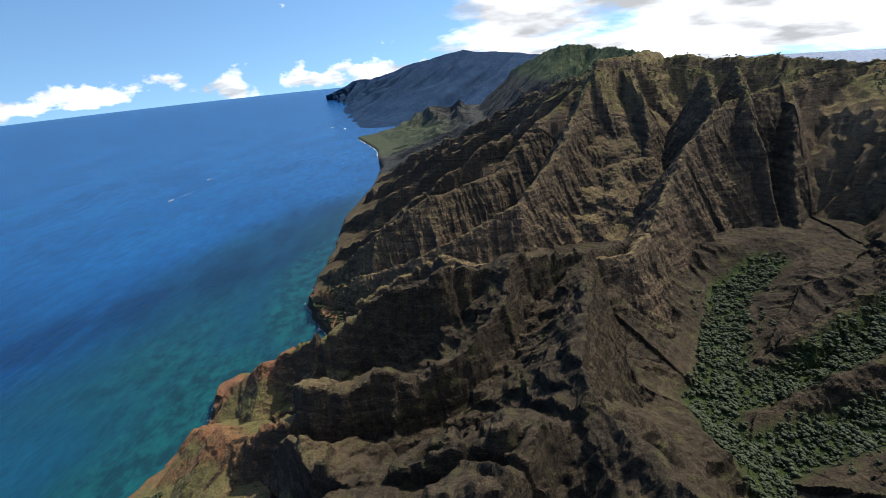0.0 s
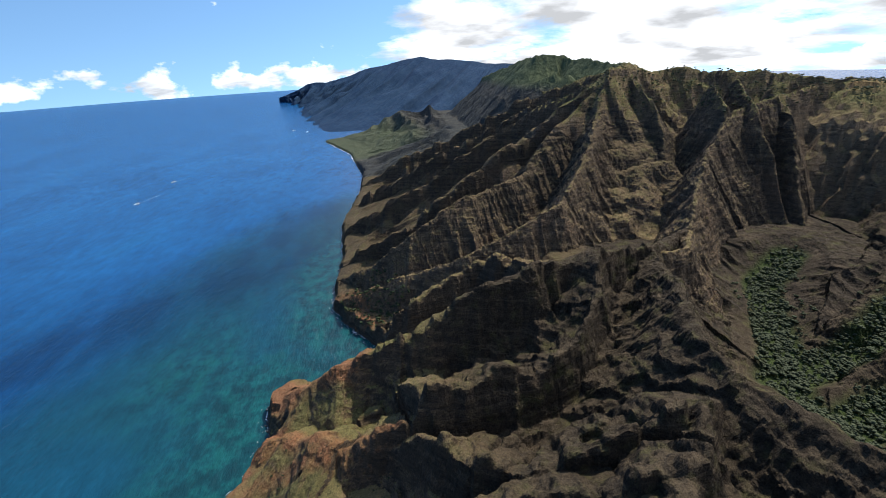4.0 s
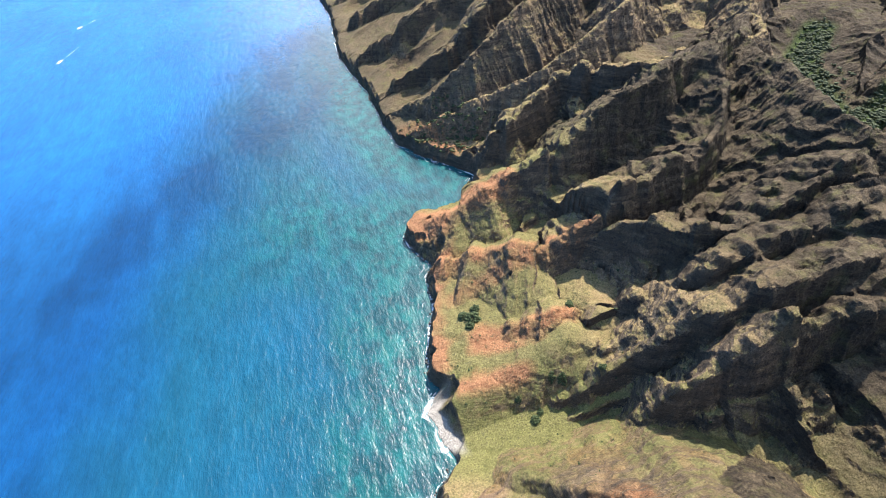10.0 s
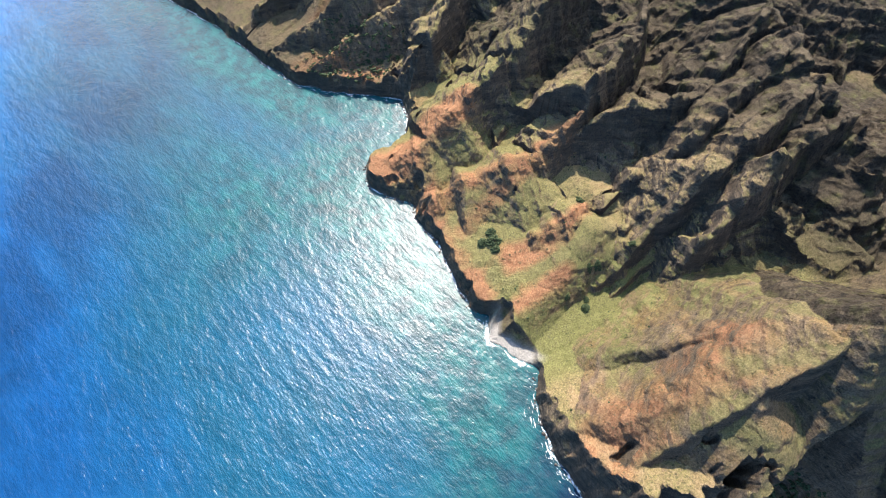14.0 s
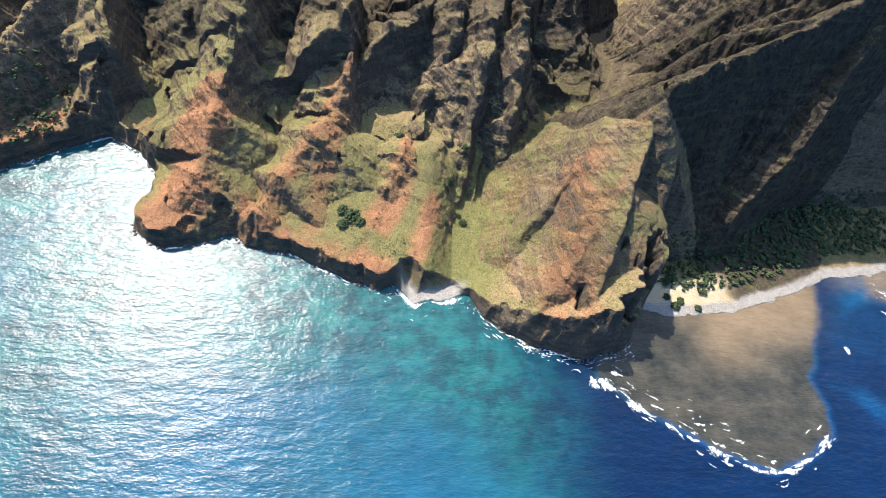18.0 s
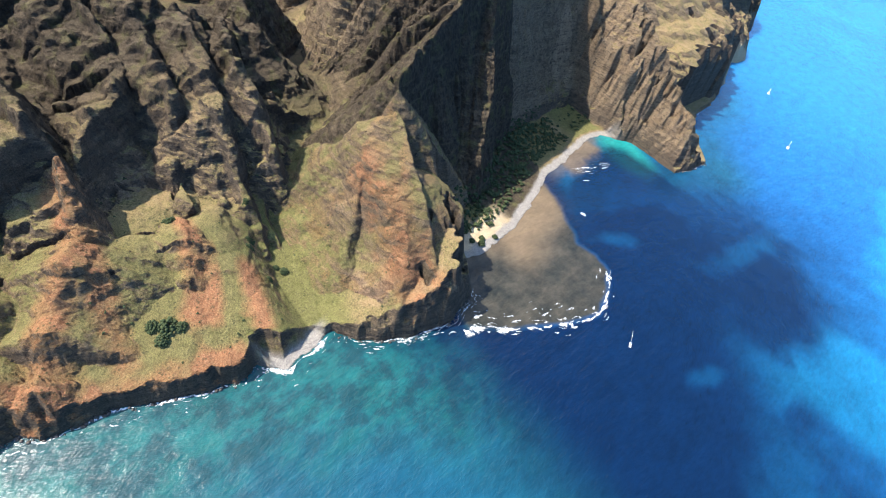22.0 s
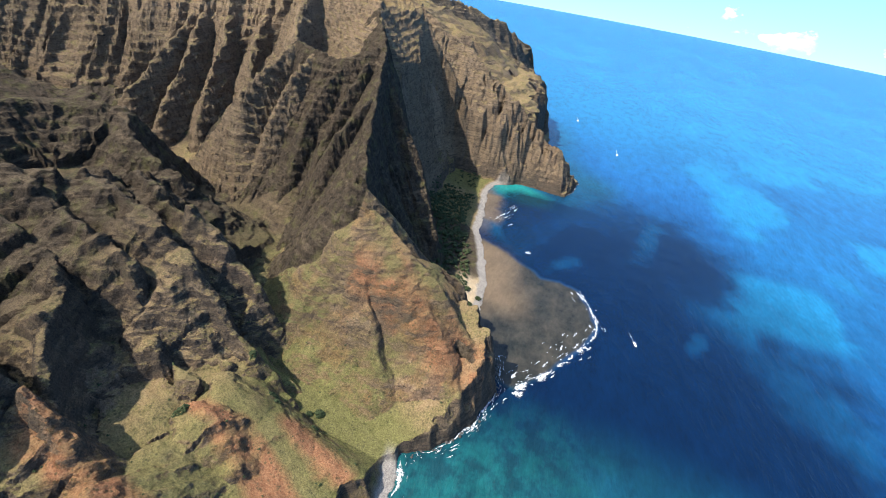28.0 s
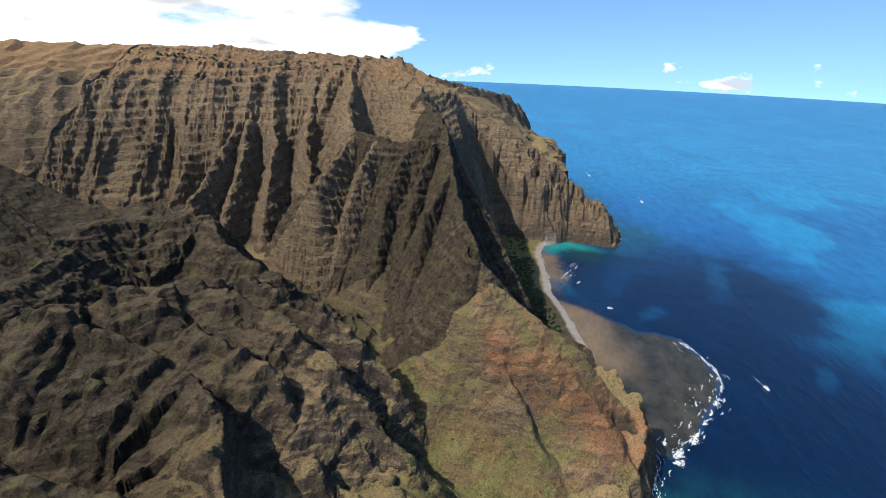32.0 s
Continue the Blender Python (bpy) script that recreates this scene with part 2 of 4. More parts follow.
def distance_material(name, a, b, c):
    """Slopes of the farther coast, with bluish aerial haze put into the base colours."""
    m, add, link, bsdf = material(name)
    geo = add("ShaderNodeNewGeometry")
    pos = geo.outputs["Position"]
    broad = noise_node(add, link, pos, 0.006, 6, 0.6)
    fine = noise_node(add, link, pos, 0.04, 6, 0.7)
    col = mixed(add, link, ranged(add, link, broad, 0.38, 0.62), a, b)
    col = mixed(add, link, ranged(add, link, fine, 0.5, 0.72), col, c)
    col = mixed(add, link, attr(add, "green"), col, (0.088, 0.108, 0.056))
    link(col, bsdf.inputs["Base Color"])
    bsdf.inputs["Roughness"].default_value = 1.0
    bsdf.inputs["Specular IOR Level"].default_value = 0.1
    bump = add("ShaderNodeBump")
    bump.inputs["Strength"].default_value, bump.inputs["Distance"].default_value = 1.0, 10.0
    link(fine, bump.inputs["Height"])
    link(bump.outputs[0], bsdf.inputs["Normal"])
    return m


def sea_material():
    m, add, link, bsdf = material("sea_water")
    geo = add("ShaderNodeNewGeometry")
    pos = geo.outputs["Position"]
    patch = noise_node(add, link, pos, 0.0065, 4, 0.5, (1.0, 0.55, 0.0))
    spot = noise_node(add, link, pos, 0.05, 7, 0.66, (1.0, 0.8, 0.0))
    deep = mixed(add, link, ranged(add, link, patch, 0.34, 0.70), (0.004, 0.062, 0.192), (0.006, 0.090, 0.262))
    sh = calc(add, link, "ADD", attr(add, "shallow"), calc(add, link, "MULTIPLY", calc(add, link, "SUBTRACT", patch, 0.5), 0.9))
    col = mixed(add, link, ranged(add, link, sh, 0.10, 0.55), deep, (0.005, 0.056, 0.104))
    col = mixed(add, link, ranged(add, link, sh, 0.55, 1.0), col, (0.006, 0.046, 0.058))
    col = mixed(add, link, calc(add, link, "MULTIPLY", ranged(add, link, sh, 0.62, 0.95), ranged(add, link, spot, 0.42, 0.62)), col, (0.008, 0.082, 0.086))
    col = mixed(add, link, calc(add, link, "MULTIPLY", ranged(add, link, sh, 0.6, 0.95), ranged(add, link, spot, 0.52, 0.38)), col, (0.006, 0.038, 0.048))
    col = mixed(add, link, attr(add, "bright"), col, (0.010, 0.215, 0.40))
    reef = mixed(add, link, ranged(add, link, spot, 0.34, 0.66), (0.016, 0.018, 0.015), (0.050, 0.045, 0.034))
    col = mixed(add, link, attr(add, "reef"), col, reef)
    col = mixed(add, link, attr(add, "silt"), col, (0.15, 0.108, 0.066))
    col = mixed(add, link, attr(add, "lagoon"), col, (0.012, 0.19, 0.185))
    # darker water, and the cloud shadow painted off the reef
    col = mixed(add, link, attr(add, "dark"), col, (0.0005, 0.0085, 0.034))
    # shading of the wave faces, painted as lighter and darker streaks
    swell = noise_node(add, link, pos, 0.055, 4, 0.6, (1.0, 0.42, 0.0))
    chop = noise_node(add, link, pos, 0.26, 3, 0.65, (1.0, 0.38, 0.0))
    tint = add("ShaderNodeVectorMath", op="SCALE")
    link(col, tint.inputs[0])
    link(calc(add, link, "MULTIPLY", ranged(add, link, swell, 0.32, 0.68, 0.84, 1.16), ranged(add, link, chop, 0.32, 0.68, 0.88, 1.12)), tint.inputs["Scale"])
    link(tint.outputs[0], bsdf.inputs["Base Color"])
    bsdf.inputs["IOR"].default_value = 1.33
    bsdf.inputs["Roughness"].default_value = 0.27
    w1 = noise_node(add, link, pos, 0.10, 5, 0.62, (1.0, 0.4, 0.0))
    w2 = noise_node(add, link, pos, 0.42, 4, 0.65, (1.0, 0.5, 0.0))
    up = add("ShaderNodeCombineXYZ")
    up.inputs[2].default_value = 1.0
    bump = add("ShaderNodeBump")
    bump.inputs["Strength"].default_value, bump.inputs["Distance"].default_value = 1.0, 1.6
    link(calc(add, link, "ADD", w1, calc(add, link, "MULTIPLY", w2, 0.22)), bump.inputs["Height"])
    link(up.outputs[0], bump.inputs["Normal"])
    link(bump.outputs[0], bsdf.inputs["Normal"])
    return m


MAT_LAND = land_material("basalt_and_dry_grass")
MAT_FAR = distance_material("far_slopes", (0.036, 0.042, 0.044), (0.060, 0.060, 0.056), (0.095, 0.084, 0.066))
# aerial haze painted in as a stronger blue for the last range
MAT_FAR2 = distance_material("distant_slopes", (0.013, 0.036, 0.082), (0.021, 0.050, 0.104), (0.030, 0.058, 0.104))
MAT_SEA = sea_material()


# ---- terrain arithmetic ----
def lattice(ix, iy, seed):
    n = (ix.astype(np.int64) * 374761393 + iy.astype(np.int64) * 668265263 + seed * 974634541) & 0x7FFFFFFF
    n = ((n ^ (n >> 13)) * 1274126177) & 0x7FFFFFFF
    return ((n ^ (n >> 16)) & 0xFFFF) / 65535.0


def vnoise(x, y, seed):
    ix, iy = np.floor(x), np.floor(y)
    fx, fy = x - ix, y - iy
    fx, fy = fx * fx * (3 - 2 * fx), fy * fy * (3 - 2 * fy)
    a, b = lattice(ix, iy, seed), lattice(ix + 1, iy, seed)
    c, d = lattice(ix, iy + 1, seed), lattice(ix + 1, iy + 1, seed)
    return (a * (1 - fx) + b * fx) * (1 - fy) + (c * (1 - fx) + d * fx) * fy


def fbm(x, y, seed, octaves=4, gain=0.5):
    s, amp, tot = 0, 1.0, 0
    for o in range(octaves):
        s = s + amp * (vnoise(x * 2 ** o, y * 2 ** o, seed + o) - 0.5)
        tot += amp
        amp *= gain
    return s / tot * 2          # about -1 .. 1


def creased(x, y, seed, octaves=3):
    s, amp, tot = 0, 1.0, 0
    for o in range(octaves):
        s = s + amp * (1 - np.abs(2 * vnoise(x * 2 ** o, y * 2 ** o, seed + o) - 1))
        tot += amp
        amp *= 0.5
    return s / tot              # 0 .. 1, sharp crests


def step(a, b, v):
    t = np.clip((v - a) / (b - a), 0, 1)
    return t * t * (3 - 2 * t)


def along(pts, x, y):
    """Nearest point on a polyline: distance, side (+1 left of its direction to -1, turning over round its ends), height there and the way along it."""
    best, perp = np.full(x.shape, 1e9), np.zeros(x.shape)
    side, zz, ss = np.zeros(x.shape), np.zeros(x.shape), np.zeros(x.shape)
    run = 0.0
    for (x0, y0, z0), (x1, y1, z1) in zip(pts, pts[1:]):
        dx, dy = x1 - x0, y1 - y0
        ln = math.hypot(dx, dy)
        t = np.clip(((x - x0) * dx + (y - y0) * dy) / ln ** 2, 0, 1)
        d = np.hypot(x - x0 - t * dx, y - y0 - t * dy)
        cr = (dx * (y - y0) - dy * (x - x0)) / ln
        m = (d < best - 1e-6) | ((d < best + 1e-6) & (np.abs(cr) > perp))
        best = np.where(m, d, best)
        perp = np.where(m, np.abs(cr), perp)
        zz = np.where(m, z0 + t * (z1 - z0), zz)
        ss = np.where(m, run + t * ln, ss)
        side = np.where(m, cr / np.maximum(d, 1e-3), side)
        run += ln
    return best, side, zz, ss


# coast from north to south, land on the left hand (+x side)
COAST = [(-1150, 4550), (-820, 3400), (-640, 2700), (-419, 2071), (-290, 1780), (-215, 1400), (-208, 1190), (-226, 950), (-205, 780),
         (-203, 662), (-196, 592), (-172, 548), (-145, 512), (-122, 476), (-138, 444), (-168, 420), (-219, 424), (-236, 408), (-237, 384), (-220, 341), (-231, 331), (-234, 295),
         (-256, 250), (-262, 226), (-258, 207), (-275, 190), (-263, 146), (-282, 132), (-306, 96), (-315, 52), (-304, 14), (-268, -8), (-272, -51), (-266, -98), (-245, -155), (-220, -222),
         (-196, -350), (-198, -390), (-236, -424), (-280, -424), (-316, -420), (-328, -465), (-330, -506), (-250, -620), (-236, -767), (-205, -900), (-152, -985), (-172, -1132), (-120, -1240),
         (-60, -1500), (150, -1900), (500, -2400)]


# outer edge of the fringing reef, from the headland round to the lagoon beach
REEF = [(-308, 40), (-328, 44), (-334, 36), (-354, 11), (-365, -12), (-382, -42), (-396, -84), (-387, -116), (-368, -146), (-346, -154), (-325, -150), (-300, -163), (-262, -188), (-232, -200)]


def inside_of(line, back, x, y):
    """Metres from a line that is closed by the corners in back, positive inside."""
    best = np.full(x.shape, 1e9)
    poly = line + back
    inside = np.zeros(x.shape, bool)
    for i, (x0, y0) in enumerate(poly):
        x1, y1 = poly[(i + 1) % len(poly)]
        dx, dy = x1 - x0, y1 - y0
        cross = ((y0 > y) != (y1 > y)) & (x < dx * (y - y0) / (dy if dy else 1e-9) + x0)
        inside ^= cross
        if i < len(line) - 1:
            t = np.clip(((x - x0) * dx + (y - y0) * dy) / (dx * dx + dy * dy), 0, 1)
            best = np.minimum(best, np.hypot(x - x0 - t * dx, y - y0 - t * dy))
    return np.where(inside, best, -best)


def coast_distance(x, y):
    """Metres from the water's edge, positive on land."""
    return inside_of(COAST, [(2600, -2400), (2600, 4550)], x, y)


# group, crest line, slope to its left, slope to its right, flute depth, flute length, shape
RIDGES = [
    ("headland", [(-166, 20, 120), (-190, 27, 108), (-218, 35, 100), (-243, 42, 83), (-280, 54, 50), (-308, 57, 34)], 2.8, 1.0, 1, 24, "dome"),
    ("headland", [(-216, 38, 97), (-238, 58, 78), (-262, 79, 54), (-286, 98, 34)], 0.7, 0.72, 0.4, 26, "plain"),
    ("headland", [(-156, 14, 136), (-162, 30, 114), (-172, 48, 97), (-186, 66, 83), (-205, 87, 62), (-226, 108, 40)], 1.2, 1.0, 0.8, 26, "plain"),
    ("wall_ridge", [(-152, 8, 148), (-133, -32, 154), (-109, -85, 171), (-88, -138, 195), (-67, -190, 220), (-25, -255, 232), (25, -330, 262)], 1.2, 3.1, 2.0, 22, "plain"),
    ("plateau", [(-25, -255, 232), (25, -330, 262), (73, -396, 292)], 0.8, 0.85, 9, 26, "plain"),
    ("south_coast", [(0, -285, 215), (-45, -296, 150), (-85, -312, 100), (-125, -318, 52)], 1.0, 1.1, 7, 22, "plain"),
    ("south_coast", [(35, -345, 255), (-30, -352, 208), (-80, -366, 176), (-106, -379, 155), (-122, -384, 112), (-134, -386, 56)], 1.0, 1.1, 8, 22, "plain"),
    ("wall_ridge", [(-32, -147, 200), (-34, -110, 178), (-34, -79, 150), (-39, -40, 104), (-40, -4, 62)], 1.7, 1.7, 11, 14, "plain"),
    ("wall_ridge", [(-98, -112, 180), (-91, -75, 168), (-89, -45, 151), (-90, -12, 112), (-90, 16, 80)], 1.7, 1.7, 11, 14, "plain"),
    ("wall_ridge", [(-62, -150, 200), (-62, -100, 166), (-64, -60, 132), (-66, -20, 84), (-68, 4, 62)], 1.7, 1.7, 10, 14, "plain"),
    ("wall_ridge", [(-68, -189, 218), (-32, -147, 202), (4, -152, 203), (39, -165, 207)], 1.0, 1.6, 10, 18, "plain"),
    ("wall_ridge", [(-120, -52, 160), (-118, -20, 130), (-116, 10, 88)], 1.7, 1.7, 9, 14, "plain"),
    ("hand_ridge", [(238, 470, 132), (150, 398, 150), (136, 324, 150), (118, 261, 146), (112, 216, 142), (135, 160, 146), (172, 110, 150), (166, 58, 150), (107, 18, 149), (63, 50, 134), (11, 60, 116)], 1.5, 0.62, 10, 26, "plain"),
    ("hand_ridge", [(112, 216, 142), (75, 195, 146), (52, 163, 145), (21, 128, 137), (11, 66, 120)], 0.8, 0.9, 6, 26, "crag"),
    ("hand_ridge", [(150, 398, 154), (79, 368, 172), (25, 352, 162), (-30, 352, 140), (-78, 348, 118), (-121, 358, 86), (-181, 362, 50), (-225, 394, 22)], 1.0, 1.1, 8, 22, "crag"),
    ("hand_ridge", [(79, 368, 170), (71, 323, 146), (40, 291, 131), (5, 273, 124), (-25, 272, 131), (-52, 268, 121), (-75, 266, 116), (-85, 259, 100), (-108, 262, 88), (-132, 263, 80), (-169, 287, 60), (-225, 325, 22)], 0.95, 1.1, 7, 20, "crag"),
    ("hand_ridge", [(60, 195, 148), (15, 190, 132), (-20, 192, 121), (-48, 209, 115), (-66, 226, 109), (-80, 240, 97), (-94, 252, 82)], 0.9, 1.0, 6, 18, "crag"),
    ("hand_ridge", [(45, 158, 147), (-10, 165, 129), (-60, 170, 118), (-85, 182, 85), (-113, 198, 54), (-140, 206, 54), (-168, 212, 59), (-190, 222, 38), (-217, 242, 22)], 1.0, 1.0, 6, 18, "crag"),
    ("hand_ridge", [(21, 128, 142), (-20, 132, 135), (-50, 134, 134), (-72, 140, 116), (-87, 146, 106), (-110, 149, 84), (-134, 155, 66), (-156, 155, 48), (-176, 160, 24)], 1.0, 1.1, 6, 16, "crag"),
    ("hand_ridge", [(15, 95, 132), (-30, 106, 127), (-65, 113, 126), (-82, 112, 114), (-104, 114, 95), (-122, 117, 79), (-138, 119, 50), (-150, 121, 30)], 1.0, 1.4, 6, 16, "crag"),
    ("north_slopes", [(150, 398, 150), (196, 408, 140), (238, 470, 136), (275, 520, 164), (310, 567, 192), (345, 595, 216), (395, 640, 240), (470, 670, 254), (560, 700, 262), (620, 705, 266)], 1.1, 1.5, 18, 36, "plain"),
    ("north_slopes", [(130, 400, 148), (60, 440, 125), (-2, 492, 112), (-40, 480, 90), (-84, 465, 72), (-120, 482, 40), (-165, 505, 22)], 1.0, 1.1, 9, 26, "crag"),
    ("north_slopes", [(262, 775, 294), (220, 704, 243), (190, 650, 212), (162, 602, 191), (106, 533, 160), (40, 522, 124), (-17, 512, 102), (-80, 535, 72), (-150, 565, 36), (-190, 580, 20)], 1.2, 1.15, 17, 24, "plain"),
    ("north_slopes", [(262, 775, 292), (150, 705, 212), (87, 648, 158), (40, 622, 152), (0, 606, 154), (-78, 588, 108), (-130, 600, 60), (-185, 640, 24)], 1.1, 1.1, 15, 24, "plain"),
    ("north_slopes", [(262, 775, 292), (140, 762, 218), (60, 730, 180), (-20, 690, 130), (-100, 690, 76), (-200, 720, 22)], 1.0, 1.0, 12, 30, "crag"),
    ("north_slopes", [(262, 775, 292), (120, 840, 210), (0, 835, 148), (-120, 835, 78), (-215, 860, 24)], 1.0, 1.0, 14, 34, "crag"),
    ("north_slopes", [(272, 800, 288), (160, 950, 214), (20, 980, 146), (-120, 1000, 76), (-222, 1030, 20)], 0.95, 0.95, 14, 36, "crag"),
    ("north_slopes", [(620, 710, 266), (540, 770, 274), (470, 800, 282), (400, 830, 290), (330, 805, 293), (262, 776, 295), (330, 900, 294), (420, 1050, 294)], 0.9, 1.15, 20, 42, "plain"),
    ("north_slopes", [(250, 752, 280), (264, 695, 222), (264, 655, 176), (256, 622, 138)], 1.7, 1.7, 9, 16, "plain"),
    ("north_slopes", [(300, 790, 290), (312, 705, 240), (302, 655, 190), (286, 612, 142)], 1.7, 1.7, 9, 16, "plain"),
    ("north_slopes", [(383, 690, 270), (368, 630, 248), (356, 594, 204), (346, 564, 138), (338, 535, 92)], 1.6, 1.6, 12, 22, "plain"),
    ("north_slopes", [(430, 700, 272), (403, 614, 236), (412, 580, 178), (420, 545, 110)], 1.7, 1.7, 12, 22, "plain"),
    ("north_slopes", [(500, 710, 264), (470, 630, 224), (456, 582, 164), (440, 530, 95)], 1.6, 1.6, 12, 22, "plain"),
    ("valley_spur", [(560, 470, 190), (480, 420, 140), (405, 386, 110), (350, 352, 95), (320, 340, 90), (284, 336, 72)], 0.95, 1.0, 7, 22, "plain"),
    ("valley_spur", [(560, 330, 170), (440, 318, 118), (339, 292, 96), (291, 285, 84), (258, 280, 66)], 0.95, 1.0, 7, 20, "plain"),
    ("valley_spur", [(560, 180, 170), (430, 200, 120), (340, 215, 98), (280, 214, 74), (250, 205, 60)], 0.95, 0.95, 7, 20, "plain"),
    ("plateau", [(20, -700, 226), (60, -560, 246), (73, -396, 290), (218, -368, 293), (360, -326, 297), (490, -280, 297), (640, -190, 294), (760, 0, 284), (800, 200, 268), (770, 420, 258), (700, 560, 258), (620, 700, 266)], 1.0, 0.07, 15, 34, "convex"),
    ("plateau", [(39, -165, 207), (70, -205, 218), (110, -290, 258), (135, -375, 291)], 1.25, 1.5, 15, 22, "plain"),
    ("plateau", [(39, -165, 205), (38, -110, 184), (41, -66, 161), (74, -52, 112), (104, -46, 74)], 1.7, 1.7, 10, 14, "plain"),
    ("plateau", [(4, -152, 202), (4, -105, 176), (6, -66, 138), (8, -36, 84)], 1.7, 1.7, 10, 14, "plain"),
    ("plateau", [(75, -95, 108), (98, -145, 160), (140, -210, 190), (172, -300, 246), (190, -365, 290)], 1.8, 1.8, 9, 17, "plain"),
    ("plateau", [(126, -78, 96), (133, -104, 132), (160, -165, 170), (205, -235, 204), (250, -345, 290)], 1.8, 1.8, 9, 17, "plain"),
    ("plateau", [(172, -66, 104), (190, -130, 152), (225, -200, 190), (262, -280, 236), (290, -335, 292)], 1.8, 1.8, 9, 17, "plain"),
    ("plateau", [(213, -66, 124), (226, -130, 160), (245, -200, 190), (275, -300, 250)], 1.8, 1.8, 12, 19, "plain"),
    ("plateau", [(285, -95, 92), (296, -160, 156), (318, -230, 200), (345, -320, 295)], 1.8, 1.8, 9, 17, "plain"),
    ("plateau", [(350, -85, 92), (368, -160, 160), (385, -225, 204), (405, -300, 294)], 1.8, 1.8, 9, 17, "plain"),
    ("plateau", [(420, -75, 95), (446, -145, 164), (470, -205, 210), (495, -272, 294)], 1.8, 1.8, 9, 17, "plain"),
    ("south_coast", [(73, -396, 290), (0, -445, 234), (-55, -462, 210), (-104, -462, 192), (-150, -450, 160), (-200, -450, 128), (-254, -450, 98), (-290, -458, 64), (-318, -472, 28)], 1.0, 1.15, 9, 26, "plain"),
    ("south_coast", [(60, -560, 240), (-30, -560, 196), (-118, -560, 138), (-171, -566, 66), (-240, -570, 18)], 1.2, 1.2, 12, 36, "plain"),
    ("south_coast", [(20, -700, 215), (-80, -720, 110), (-170, -740, 40), (-222, -760, 12)], 1.1, 1.1, 12, 36, "plain"),
    ("far_cliff", [(60, -560, 246), (10, -700, 238), (-50, -860, 216), (-80, -930, 182), (-120, -962, 112), (-150, -985, 30)], 1.5, 1.3, 12, 40, "plain"),
    ("far_cliff", [(200, -700, 285), (150, -900, 248), (70, -1050, 218), (0, -1100, 150), (-67, -1104, 90), (-130, -1110, 42), (-160, -1120, 10)], 1.5, 1.2, 12, 45, "plain"),
    ("far_cliff", [(200, -700, 285), (300, -1100, 240), (250, -1400, 200), (300, -1900, 150)], 1.2, 0.4, 18, 50, "plain"),
    ("north_slopes", [(420, 1050, 288), (260, 1120, 240), (60, 1180, 150), (-120, 1200, 70), (-205, 1210, 24)], 0.8, 0.8, 16, 50, "crag"),
]
RIDGES.append(("north_slopes", [(420, 1050, 292), (540, 1250, 284), (520, 1420, 292), (452, 1560, 312), (366, 1570, 316), (330, 1700, 298), (300, 1850, 268), (260, 1960, 240)], 0.9, 0.8, 9, 70, "plain"))
for k in range(8):
    low = 1 - 0.11 * max(0, k - 3)
    yy = 1290 + 95 * k
    cx = float(np.interp(yy, [1190, 1400, 1780, 2071], [-215, -228, -290, -419]))
    RIDGES.append(("north_slopes", [(420 - 14 * k, yy - 30, 262 * low), (260 - 10 * k, yy, 200 * low), (max(cx + 200, 80 + 14 * k), yy + 20, (96 - 6 * k) * low), (cx + 110 + 6 * k, yy + 30, 42 - 3 * k), (cx + 16 + 12 * k, yy + 40, 22 - k)], 0.8, 0.8, 9, 60, "plain"))
STREAM = [(-272, 172, 3), (-235, 155, 8), (-200, 142, 12), (-165, 134, 16), (-138, 118, 22), (-100, 82, 33), (-50, 42, 45), (0, 12, 54), (50, -14, 58), (120, -36, 60), (200, -40, 62), (250, 20, 60), (250, 110, 56), (222, 200, 54),
          (220, 280, 57), (268, 362, 62), (310, 430, 70), (370, 470, 88)]
BRANCHES = [[(225, 300, 57), (268, 308, 60), (312, 314, 66), (358, 333, 76), (440, 372, 100)], [(218, 236, 55), (254, 250, 59), (309, 256, 68), (400, 262, 92)]]
# streaks of bare red earth: line and half width
RED_EARTH = [([(-140, 369, 0), (-180, 372, 0), (-232, 396, 0)], 20), ([(-104, 263, 0), (-132, 264, 0), (-167, 288, 0), (-222, 324, 0)], 13), ([(-150, 266, 0), (-188, 272, 0), (-222, 276, 0)], 8),
             ([(-232, 300, 0), (-250, 250, 0), (-258, 222, 0)], 10), ([(-176, 210, 0), (-212, 220, 0)], 12), ([(-140, 205, 0), (-176, 208, 0)], 6), ([(-196, 178, 0), (-240, 190, 0)], 6), ([(-222, 62, 0), (-246, 72, 0), (-284, 84, 0)], 15), ([(-262, 66, 0), (-292, 64, 0)], 12), ([(-176, 62, 0), (-200, 68, 0)], 6),
             ([(-103, 640, 0), (-150, 636, 0)], 12), ([(-150, 560, 0), (-188, 596, 0)], 12), ([(-128, 510, 0), (-160, 536, 0)], 8)]
CRAGGY = np.array([0.42, 1.0, 0.8, 0.9, 1.0, 1.0, 1.0, 1.0, 0.6])
GROUPS = ["headland", "wall_ridge", "hand_ridge", "north_slopes", "plateau", "south_coast", "far_cliff", "valley_spur", "valley"]
LAYERED = np.array([0.16, 0.25, 0.42, 0.14, 0.5, 0.35, 0.5, 0.25, 0.05])
BENCHED = np.array([0.10, 0.0, 0.24, 0.10, 0.15, 0.2, 0.2, 0.35, 0.0])


